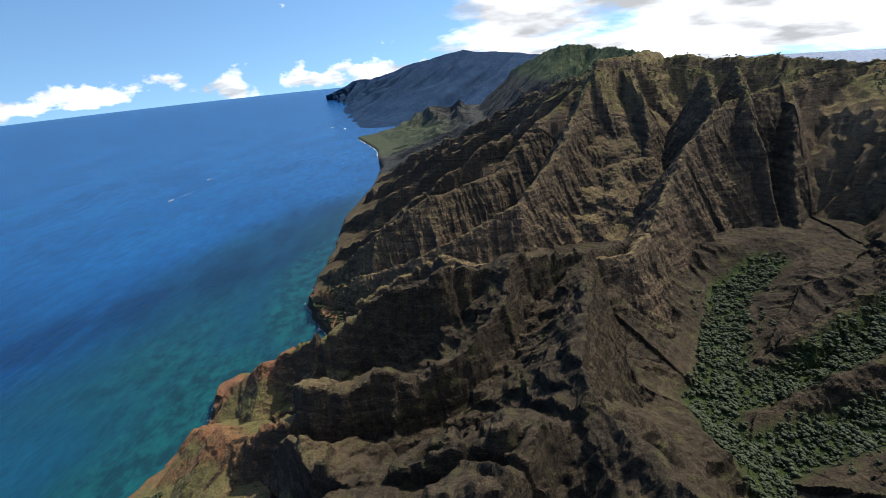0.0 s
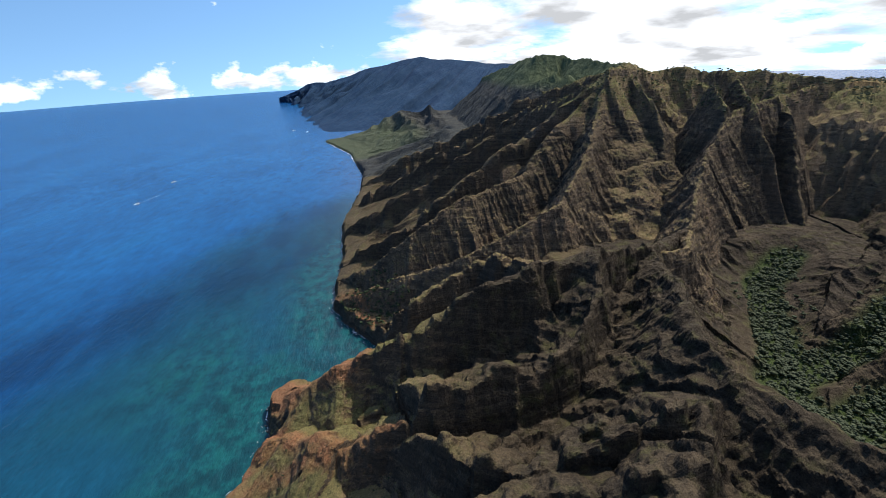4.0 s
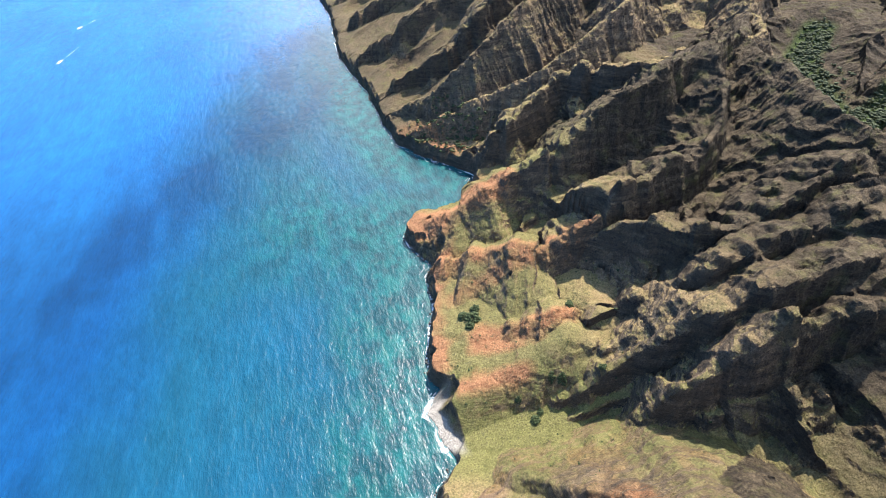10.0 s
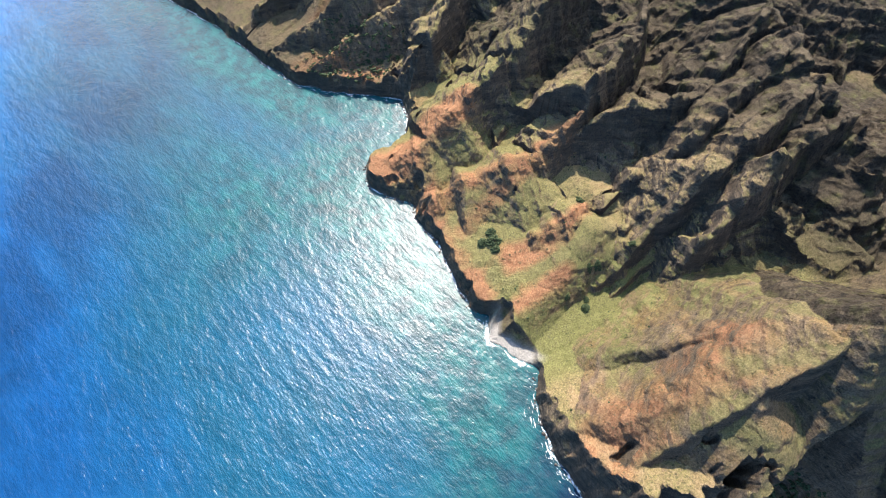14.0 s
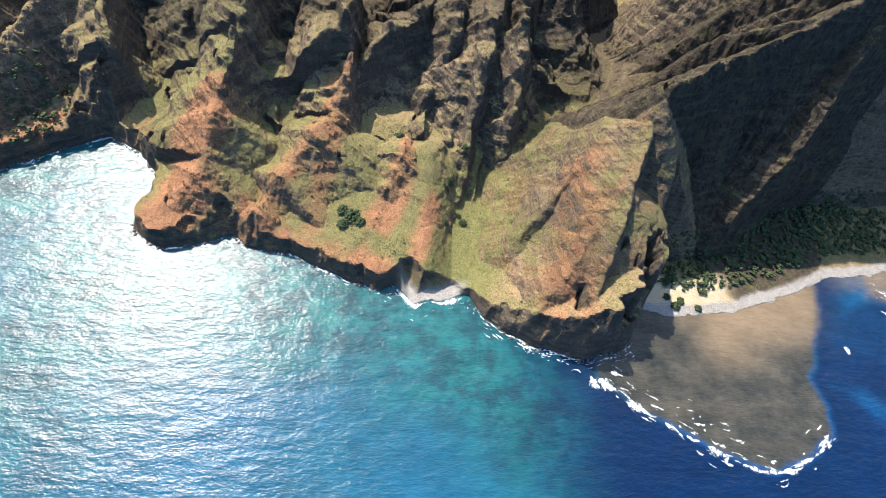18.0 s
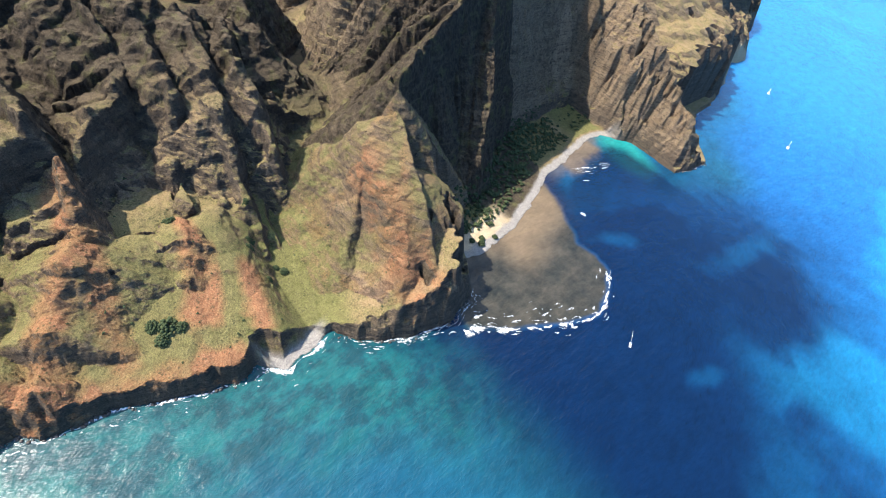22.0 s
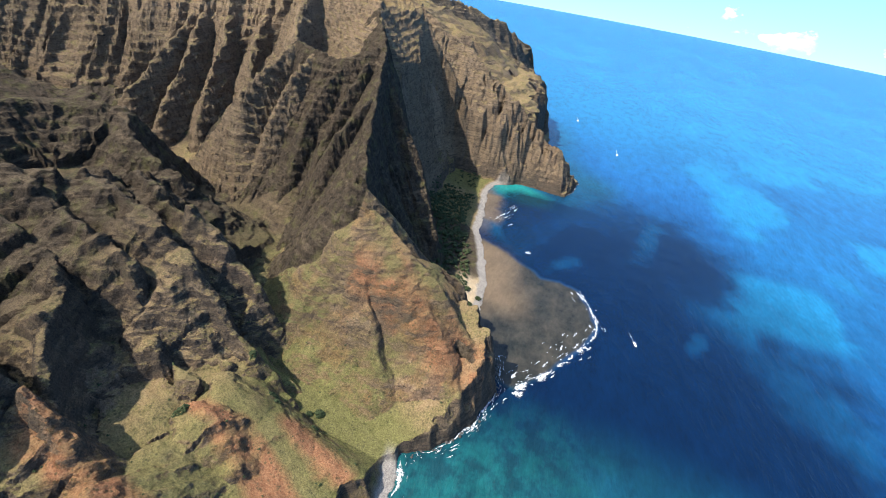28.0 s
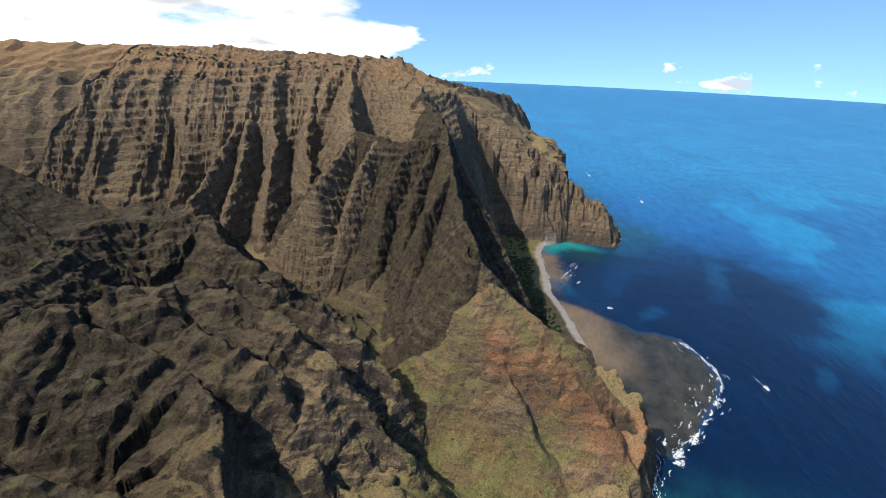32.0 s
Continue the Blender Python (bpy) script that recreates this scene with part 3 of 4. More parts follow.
def valley_floor(x, y):
    """Distance from the nearest stream bed and its height there."""
    dv, _, zv, sv = along(STREAM, x, y)
    for pts in BRANCHES:
        d, _, z, s = along(pts, x, y)
        m = d < dv
        dv, zv, sv = np.where(m, d, dv), np.where(m, z, zv), np.where(m, s + 900, sv)
    return dv, zv, sv


def terrain(x, y, fine=1.0):
    """Height, group and ground cover over arrays of x and y."""
    wx = x + 6 * fbm(x / 45, y / 45, 3) + 1.6 * fbm(x / 12, y / 12, 7)
    wy = y + 6 * fbm(x / 45, y / 45, 13) + 1.6 * fbm(x / 12, y / 12, 17)
    dc = coast_distance(x + 4 * fbm(x / 18, y / 18, 23) + 1.5 * fbm(x / 6, y / 6, 24), y + 4 * fbm(x / 18, y / 18, 33))
    dcp = np.maximum(dc, 0)
    dv, zv, sv = valley_floor(wx, wy)
    wh = step(-120, -165, x)
    h = np.minimum(zv + 0.05 * dv + (0.62 - 0.28 * wh) * np.maximum(dv - 13, 0), 104 + 70 * step(250, 340, x) * step(420, 330, y) * step(-60, 0, y))
    h = h - 20 * step(14, 55, dv) * (1 - creased(sv / 30 + 0.3 * fbm(x / 40, y / 40, 48), dv / 170, 49, 3)) * step(120, 170, x)
    # apron that falls gently to the sea cliffs
    far = step(520, 640, y)
    apron = np.clip(16 + 0.27 * dcp, 0, 52) * (1 - far) + far * (np.clip(14 + 0.36 * dcp, 0, 120) - 30 * step(12, 80, dcp) * (1 - creased((y - 0.3 * x + 14 * fbm(x / 60, y / 60, 43)) / 44, x / 240, 47, 2))) + 3 * fbm(x / 40, y / 40, 41)
    keep = step(140, 190, y) * step(1700, 1500, y)
    delta = step(1560, 1700, y)
    flat = 5 + 0.04 * dcp + 0.0012 * dcp ** 2
    ws = step(6, -16, y) * step(-40, -85, x)
    h = h * (1 - ws) + np.minimum(flat, 60) * ws
    wn = step(135, 175, y) * step(90, 40, x)
    h = h * (1 - wn) + np.maximum(np.maximum(h * step(80, 42, dv), apron * keep), delta * (6 + 0.10 * np.minimum(dcp, 80) + 0.5 * np.maximum(dcp - 80, 0) * creased(x / 130, y / 130, 88, 3))) * wn
    group = np.full(x.shape, len(GROUPS) - 1)
    soft = np.zeros(x.shape)
    for k, (name, pts, left, right, depth, lam, shape) in enumerate(RIDGES):
        bx, by = [p[0] for p in pts], [p[1] for p in pts]
        box = np.flatnonzero((wx > min(bx) - 420) & (wx < max(bx) + 420) & (wy > min(by) - 420) & (wy < max(by) + 420))
        d, side, z, s = along(pts, wx[box], wy[box])
        sl = right + (left - right) * step(-1, 1, side)
        low = 0.42 if shape in ("convex", "dome") else 0.5 if shape == "crag" else 1.0
        c = np.flatnonzero(z + 16 - sl * low * np.maximum(d - 2, 0) > h[box])
        if not len(c):
            continue
        at, d, side, z, s, sl = box[c], d[c], side[c], z[c], s[c], sl[c]
        xa, ya = x[at], y[at]
        z = z + (5.0 if shape == "crag" else 3.0) * fbm(s / 15, s * 0 + k, 40 + k, 3)
        if name == "north_slopes":
            z = z + 8 * fbm(s / 75, s * 0 + 2.3 * k, 660 + k, 3)
        if shape == "crag":
            z = z + 10 * (creased(s / 46, s * 0 + 3 * k, 640 + k, 2) - 0.6) * step(0, 30, s) - 7 * step(0.62, 0.78, vnoise(s / 17, s * 0 + k, 650 + k))
        ss = s + 0.35 * d * (vnoise(s / 60, d * 0 + 9.0 * k, 44) - 0.5)
        rib = creased(ss / lam + 0.25 * fbm(d / 40, s / 50, 50 + k, 2), d / 190 + 3.1 * k, 60 + 5 * k, 2)
        rib2 = creased(ss / (lam * 0.31), d / 60 + 1.7 * k, 260 + 5 * k, 2)
        cut = depth * ((1 - rib) * (1.1 if shape == "crag" else 2.0) * step(1, 42, d) + (1 - rib2) * (0.2 if shape == "crag" else 0.6) * step(0, 14, d))
        e = np.sqrt(d * d + 4) - 2
        gentle = np.zeros(len(at))
        if shape == "crag":
            wav = 1.8 * fbm(xa / 15, ya / 15, 73, 3) + 3.0 * (creased(xa / 28, ya / 28, 76, 2) - 0.6)
            es = np.maximum(e + step(1, 10, d) * wav, 0)
            b1 = 1 + 3.5 * vnoise(xa / 16, ya / 16, 71)
            b2 = b1 + 7 + 11 * vnoise(xa / 25, ya / 25, 72)
            south = 0.5 * np.minimum(es, b1) + 3.0 * np.clip(es - b1, 0, b2 - b1) + 0.62 * np.maximum(es - b2, 0)
            kn = 2.5 * step(0.35, 0.7, vnoise(xa / 22, ya / 22, 74))
            north = kn * np.minimum(e, 3) + 0.62 * np.maximum(e + step(6, 20, d) * wav * 0.45, 0) + 1.3 * np.clip(e - 34 - 14 * vnoise(xa / 34, ya / 34, 77), 0, 9)
            lobe = step(-105, -160, xa) * step(140, 190, ya) * step(470, 420, ya)
            south = south + lobe * (0.62 * np.maximum(e + 0.7 * wav * step(4, 14, d), 0) - south)
            north = north + lobe * (0.50 * np.maximum(e + 0.6 * wav * step(4, 14, d), 0) - north)
            e = north + (south - north) * step(-1, 1, side)
            cut = cut * (1 - 0.7 * lobe)
            gentle = step(3, 9, d) * step(0.3, -0.5, side)
            cut = cut * (0.35 + 0.65 * step(-1, 1, side))
        elif shape == "dome":
            wav = 4 * fbm(xa / 24, ya / 24, 78, 3) + 1.5 * (creased(xa / 17, ya / 17, 79, 2) - 0.6)
            en = np.maximum(e + step(3, 16, d) * wav, 0)
            b1 = 24 + 14 * vnoise(xa / 34, ya / 34, 80)
            e = e + step(1, -1, side) * (-e + 0.55 * np.minimum(en, b1) + 1.4 * np.clip(en - b1, 0, 18) + 0.78 * np.maximum(en - b1 - 18, 0))
            cut = cut * (0.6 + 0.4 * step(-1, 1, side))
        elif shape == "convex":
            e = np.where(side > 0, 0.42 * np.minimum(e, 95) + 1.25 * np.maximum(e - 95, 0), np.where(d < 200, e, 200 + 16 * (e - 200)))
            cut = cut * np.where(side > 0, step(20, 130, d) * 1.2 + 0.15, 0.1)
        v = z - sl * e - cut
        m = v > h[at]
        h[at[m]] = v[m]
        group[at[m]] = GROUPS.index(name)
        soft[at[m]] = gentle[m]
    lobes = step(-105, -160, x) * step(140, 190, y) * step(470, 420, y)
    # broad grassy benches with cliffs between them
    tall = 17 + 8 * vnoise(x / 90, y / 90, 95)
    shift = 1.1 * fbm(x / 52, y / 52, 96, 3) + 0.30 * fbm(x / 13, y / 13, 98, 3)
    q = h / tall + shift
    f = q - np.floor(q)
    hb = (np.floor(q) + 0.25 * f + 0.75 * step(0.55, 0.85, f) - shift) * tall
    h = h + (hb - h) * BENCHED[group] * (1 - 0.75 * lobes) * step(14, 34, h) * step(0.22, 0.5, vnoise(x / 45, y / 45, 99))
    # level lava layers, broken and uneven
    lay = 9 + 4 * vnoise(x / 150, y / 150, 91)
    off = 0.8 * fbm(x / 70, y / 70, 92) + 0.25 * fbm(x / 14, y / 14, 94)
    q = h / lay + off
    f = q - np.floor(q)
    hs = (np.floor(q) + step(0.35, 0.65, f) - off) * lay
    q2 = h / (lay * 0.37) + off
    f2 = q2 - np.floor(q2)
    hs2 = (np.floor(q2) + step(0.3, 0.7, f2) - off) * lay * 0.37
    amount = LAYERED[group] * (1 - 0.7 * lobes) * step(20, 60, h) * (0.25 + 1.1 * vnoise(x / 32, y / 32, 93))
    h = h + (hs - h) * amount + (hs2 - h) * np.minimum(amount, 0.35) * 0.8
    # broken rock
    rough = step(5, 28, h) * np.where(group == len(GROUPS) - 1, 0.25 + 0.75 * step(25, 45, dv) * (1 - 0.6 * wn), 1.0) * np.where((y < -4) & (x < -60) & (group == 8), 0.25, 1) * CRAGGY[group] * (1 - 0.62 * soft) * (1 - 0.5 * lobes)
    knoll = step(0.56, 0.74, vnoise(x / 30, y / 30, 121)) * 9 * (group == 8) * (y > 190) * (y < 600) * step(20, 40, dc) * (x < 20)
    h = h + knoll
    h = h + rough * (2.0 * fbm(x / 24, y / 24, 101, 3) + fine * (3.0 * (creased(x / 13, y / 13, 105, 3) - 0.55) + 1.3 * fbm(x / 5, y / 5, 107, 3)))
    # the edge to the sea: a cliff, or a beach
    lagoon = step(-4, -14, y) * step(-418, -395, y)
    bay = step(142, 158, y) * step(210, 194, y) * step(26, 14, dc)
    beach = np.clip(lagoon + bay, 0, 1)
    crag = 0.25 + 1.1 * vnoise(x / 13, y / 13, 111) + 0.6 * vnoise(x / 5, y / 5, 112)
    cliff = np.where(dc > 0, 1.2 + 2.1 * dc * crag + 5 * creased(x / 9, y / 9, 114, 2) * step(0, 5, dc), 0)
    shore = 0.4 + 0.10 * dcp + np.where(lagoon > 0, 2.6 * np.maximum(dcp - 52 - 22 * step(-120, -180, y) - 10 * vnoise(x / 20, y / 20, 113), 0), 1.4 * np.maximum(dcp - 9, 0))
    lim = cliff * (1 - beach) + shore * beach
    h = np.where(dc > 0, np.minimum(np.maximum(h, 0.3), np.maximum(lim, 0.3)), np.maximum(-9, -1.2 + 0.6 * dc))
    head = group == 0
    red = np.zeros(x.shape)
    for pts, half in RED_EARTH:
        red = np.maximum(red, step(half + 13, half - 9, along(pts, wx, wy)[0]))
    patch = step(0.42, 0.60, 0.6 * vnoise(x / 26, y / 26, 141) + 0.4 * vnoise(x / 9, y / 9, 142))
    coastal = step(55, 12, dc) * step(195, 215, y) * step(1000, 500, y)
    cover = {
        "green": np.clip((step(48, 22, dv) * step(-120, -150, x) + 0.55 * step(30, 14, dv) * step(-150, -120, x)) * step(60, -20, x) + 0.75 * step(170, 80, dc) * step(150, 190, y) * step(30, -20, x) * step(520, 420, y) + 0.6 * head * patch * step(140, 100, h)
                         + step(-310, -345, y) * step(-440, -420, y) * step(60, 40, h) * (dc > 14) + 0.5 * step(-20, -60, y) * step(-310, -300, y) * (dc > 16) * step(46, 30, h) + 0.6 * step(1560, 1700, y) * step(320, 200, dc) + 0.9 * ((group == 3) | (group == 4)) * step(215, 245, h) * step(280, 420, y), 0, 1),
        "red": np.clip(0.88 * red * (1 - 0.36 * patch) + 0.40 * coastal * (1 - red) * (1 - 0.5 * patch) + 0.34 * head * (1 - red) * (1 - 0.85 * patch) + 0.42 * (group == 4) * step(220, 270, h) + 0.2 * (group == 5), 0, 1),
        # dark scrub and basalt; cloud shade over the inland ridges is painted in here
        "shaded_brush": np.clip(0.9 * step(110, 170, x) * ((group == 7) | (group == 8)) + 0.75 * (group == 8) * step(-155, -115, x) * step(140, 105, y) * step(110, 80, x) + 0.6 * (group == 8) * step(70, 85, h) * step(-30, 20, x) + 0.92 * step(-115, -10, x) * (group == 2) + 0.3 * head * step(24, 50, h) + 0.92 * (group == 1) + 0.35 * (group == 4) * step(215, 175, h) * step(24, 50, h) + (0.7 * (group == 8) + 0.42 * (group == 3)) * step(520, 640, y) * step(1560, 1500, y) * step(225, 190, h), 0, 1),
        "wood": step(24, 12, dv) * step(160, 220, x) * step(-5, 60, y),
        "pale": 0.7 * ((group == 4) | (group == 5)) * step(12, 40, h) + 0.35 * (group == 0),
        "sand": np.clip(step(-4, -12, y) * step(-112, -84, y) * step(44, 28, dc) * (dc > 7) + step(-860, -900, y) * step(-1160, -1130, y) * step(20, 10, dc), 0, 1),
        "pebble": np.clip(beach * step(13, 8, dc), 0, 1),
    }
    return h, group, cover, dc


def grid_axis(a, b, n):
    return np.linspace(a, b, n)


def sheet(xs, ys, fine=1.0, sink=None):
    X, Y = np.meshgrid(xs, ys)
    h, group, cover, dc = terrain(X.ravel(), Y.ravel(), fine)
    if fine == 1.0:
        # broken ledges and clefts on the steep faces only
        H = h.reshape(X.shape)
        gy, gx = np.gradient(H, ys[1] - ys[0], xs[1] - xs[0])
        steep = (step(0.55, 1.15, np.hypot(gx, gy)) * step(6, 16, H)).ravel()
        u, w = X.ravel(), Y.ravel()
        h = h + steep * CRAGGY[group] * (3.2 * (creased(u / 15 + h / 40, w / 15, 131, 3) - 0.6) + 2.6 * (creased(u / 6, w / 6 + h / 22, 135, 2) - 0.6) + 1.5 * fbm(u / 2.6, w / 2.6, 137, 2))
    if sink:
        h = h - 14 * sink(X.ravel(), Y.ravel())
    nx, ny = len(xs), len(ys)
    i = np.arange((nx - 1) * (ny - 1))
    a = i // (nx - 1) * nx + i % (nx - 1)
    quads = np.stack([a, a + 1, a + nx + 1, a + nx], 1)
    ok = (dc[quads].max(1) > -6)
    quads = quads[ok]
    return np.stack([X.ravel(), Y.ravel(), h], 1), quads, group, cover


def mesh_from(name, verts, quads, mat, cover=None, smooth=False):
    used, inv = np.unique(quads, return_inverse=True)
    me = bpy.data.meshes.new(name)
    me.vertices.add(len(used))
    me.vertices.foreach_set("co", verts[used].astype(np.float32).ravel())
    me.loops.add(quads.size)
    me.loops.foreach_set("vertex_index", inv.astype(np.int32).ravel())
    me.polygons.add(len(quads))
    me.polygons.foreach_set("loop_start", np.arange(0, quads.size, 4, dtype=np.int32))
    me.update(calc_edges=True)
    if cover:
        for k, v in cover.items():
            me.attributes.new(k, "FLOAT", "POINT").data.foreach_set("value", v[used].astype(np.float32))
    me.polygons.foreach_set("use_smooth", np.full(len(quads), smooth))
    me.materials.append(mat)
    return new(name, me)


LAND = {
    "headland": ("rounded sea headland of red earth, grass and dark rock", "headland"),
    "wall_ridge": ("knife-edged basalt ridge with a shaded cliff over the lagoon", "ridge"),
    "hand_ridge": ("ridge of dark basalt with spurs that reach down to the sea", "ridge"),
    "north_slopes": ("steep fluted mountain slopes of brown rock above the coast", "mountain"),
    "plateau": ("high layered cliff with deep flutes below a level plateau", "cliff"),
    "south_coast": ("bare layered sea cliff and cape beyond the lagoon", "cliff"),
    "far_cliff": ("distant dark sea cliff running out to a low point", "cliff"),
    "valley_spur": ("low brown spur between wooded gullies of the valley", "ridge"),
    "valley": ("grassy valley floor, coastal apron and beach flat", "ground"),
}


def build_land():
    fine = sheet(grid_axis(-345, 470, 680), grid_axis(-540, 700, 1034))
    for gi, g in enumerate(GROUPS):
        v, q, grp, cov = fine
        sel = grp[q[:, 0]] == gi
        if sel.any():
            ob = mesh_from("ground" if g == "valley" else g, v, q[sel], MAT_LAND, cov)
            tagged(ob, LAND[g][0], LAND[g][1], kind="structure")
    rest = [("mountain_side", grid_axis(456, 1300, 132), grid_axis(-554, 708, 194), MAT_LAND, lambda x, y: (x < 469) & (y > -545) & (y < 705)),
            ("north_coast", grid_axis(-345, 1300, 330), grid_axis(688, 1306, 124), MAT_LAND, lambda x, y: (y < 699) & (x < 1290)),
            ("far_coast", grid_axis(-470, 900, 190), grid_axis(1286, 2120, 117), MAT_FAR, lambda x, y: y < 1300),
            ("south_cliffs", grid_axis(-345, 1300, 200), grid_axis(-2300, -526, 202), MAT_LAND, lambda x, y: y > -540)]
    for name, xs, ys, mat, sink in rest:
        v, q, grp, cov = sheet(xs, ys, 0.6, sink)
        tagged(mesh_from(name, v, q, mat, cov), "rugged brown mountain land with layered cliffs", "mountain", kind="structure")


build_land()


# distant coast: two ranges behind one another, blue with distance
def far_range(name, crest, foot, mat, seed, label):
    n, m = 220, 40
    cp, fp = np.array(crest, float), np.array(foot, float)
    t = np.linspace(0, 1, n)

    def lerp(p):
        d = np.r_[0, np.cumsum(np.hypot(*np.diff(p[:, :2], axis=0).T))]
        return np.stack([np.interp(t * d[-1], d, p[:, c]) for c in range(3)], 1)
    c, f = lerp(cp), lerp(fp)
    s = np.linspace(0, 1, m)
    rib = creased(t[:, None] * 34 + 0 * s, s[None] * 1.6 + 0 * t[:, None], seed, 3)
    V = f[:, None] * (1 - s)[None, :, None] + c[:, None] * s[None, :, None]
    bulge = np.sin(s * math.pi)[None] * (rib - 0.6)
    V[..., 1] -= 140 * bulge
    V[..., 2] += 130 * bulge + (s[None] > 0.97) * 9 * (fbm(t[:, None] * 30, t[:, None] * 7, seed) + 0 * s)
    V[..., 2] -= 0.35 * (c[:, 2] - f[:, 2])[:, None] * (s * (1 - s))[None] * 1.5
    i = np.arange((n - 1) * (m - 1))
    a = i // (m - 1) * m + i % (m - 1)
    quads = np.stack([a, a + m, a + m + 1, a + 1], 1)
    cov = {k: np.zeros(n * m) for k in ("red", "wood", "sand", "pebble", "shaded_brush", "pale")}
    cov["green"] = np.zeros(n * m)
    ob = mesh_from(name, V.reshape(-1, 3), quads, mat, cov, True)
    return tagged(ob, label, "mountain", kind="structure")


# ---- sea ----
def build_sea():
    cx, cy = -300.0, 60.0
    r = np.r_[np.arange(6, 600, 3.0), np.geomspace(600, 4750, 80)]
    a = np.linspace(0, 2 * math.pi, 481)[:-1]
    Rr, A = np.meshgrid(r, a, indexing="ij")
    x, y = cx + Rr * np.cos(A), cy + Rr * np.sin(A)
    z = 95 * step(2300, 4750, Rr) ** 1.3
    v = np.stack([x.ravel(), y.ravel(), z.ravel()], 1)
    n, m = len(r), len(a)
    i = np.arange((n - 1) * m)
    p, q = i // m, i % m
    quads = np.stack([p * m + q, (p + 1) * m + q, (p + 1) * m + (q + 1) % m, p * m + (q + 1) % m], 1)
    v = np.vstack([v, [[cx, cy, 0]]])
    x, y = v[:, 0], v[:, 1]
    dc = -coast_distance(x, y)
    wob = 18 * fbm(x / 60, y / 60, 201)
    jag = 9 * fbm(x / 16, y / 16, 205)
    reef_d = -inside_of(REEF, [(-150, -200), (-150, 40)], x + 0.35 * jag, y + 0.35 * jag)
    reef = step(4, -5, reef_d)
    edge = along([(p, q, 0) for p, q in COAST if -400 < q < 40], x, y)[0]
    silt = 0.9 * step(64, 14, edge + 0.8 * jag + 0.5 * wob) * step(-36, -84, y) * step(-215, -172, y)
    silt = np.maximum(silt, 0.85 * step(36, 20, edge + jag) * step(-244, -268, y + jag) * step(-366, -346, y + jag))
    silt = np.maximum(silt, 0.5 * step(18, 2, edge + jag) * step(-20, -60, y))
    lag = step(62, 26, np.hypot((x + 240) / 1.2 + 0.5 * (y + 392), y + 392) + 0.6 * wob)
    shallow = np.clip((0.72 * step(430, 110, dc + wob) + 0.3 * step(110, 15, dc)) * step(-40, 80, y) + 0.5 * step(130, 20, dc) * step(-40, -120, y) - step(700, 1500, np.abs(y)), 0, 1)
    # cloud shadow on the sea beside the reef, put into the water colour
    cloud_shade = step(300, 150, np.hypot(x + 445, (y + 90) / 1.6) + 2.4 * wob + 1.5 * jag) * step(150, 30, y + wob)
    dark = np.maximum(0.9 * step(62, 4, reef_d), 0.985 * cloud_shade) * (1 - reef)
    # middle line of the darker band offshore
    band_line = [(-700, 250, 0), (-650, 440, 0), (-545, 570, 0), (-420, 690, 0), (-330, 830, 0), (-290, 1050, 0)]
    band = step(190, 10, along(band_line, x, y)[0] + 2.2 * wob + 1.5 * jag)
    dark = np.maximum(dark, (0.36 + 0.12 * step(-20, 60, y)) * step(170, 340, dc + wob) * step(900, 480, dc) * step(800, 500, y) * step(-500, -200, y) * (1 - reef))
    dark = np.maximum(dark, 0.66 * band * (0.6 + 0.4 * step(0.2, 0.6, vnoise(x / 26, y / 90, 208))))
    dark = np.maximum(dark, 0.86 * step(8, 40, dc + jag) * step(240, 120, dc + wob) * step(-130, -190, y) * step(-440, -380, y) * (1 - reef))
    bright = step(-60, -220, y) * step(230, 330, dc + 2 * wob) * (0.25 + 0.75 * step(0.48, 0.66, vnoise(x / 75 + 0.4 * fbm(x / 40, y / 40, 210), y / 130, 209)))
    bright = np.clip(0.55 * np.maximum(bright, 0.8 * step(-500, -1200, y)), 0, 0.85)
    # paler blue patches in the water off the reef
    for px, py, a, b, lean in [(-605, -85, 42, 75, -0.3), (-505, -118, 10, 24, 0.3), (-458, -350, 18, 80, 0.25), (-340, -196, 14, 26, 0.6), (-560, -230, 14, 50, 0.1)]:
        q = np.hypot((x - px - lean * (y - py) + 0.6 * wob) / a, (y - py + 0.8 * jag) / b)
        bright = np.maximum(bright, 0.24 * step(1.5, 0.35, q + 0.5 * fbm(x / 22, y / 22, 214)))
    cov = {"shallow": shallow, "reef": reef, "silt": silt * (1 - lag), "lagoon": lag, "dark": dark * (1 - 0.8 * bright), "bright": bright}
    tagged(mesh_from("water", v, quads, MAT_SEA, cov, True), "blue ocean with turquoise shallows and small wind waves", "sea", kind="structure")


build_sea()
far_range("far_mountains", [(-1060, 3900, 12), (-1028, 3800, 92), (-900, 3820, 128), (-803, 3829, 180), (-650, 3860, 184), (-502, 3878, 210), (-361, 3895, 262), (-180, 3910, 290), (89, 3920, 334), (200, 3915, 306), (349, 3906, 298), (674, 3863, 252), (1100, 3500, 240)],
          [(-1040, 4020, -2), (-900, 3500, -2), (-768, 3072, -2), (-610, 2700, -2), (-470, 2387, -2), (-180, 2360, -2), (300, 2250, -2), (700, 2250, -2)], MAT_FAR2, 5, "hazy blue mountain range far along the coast")


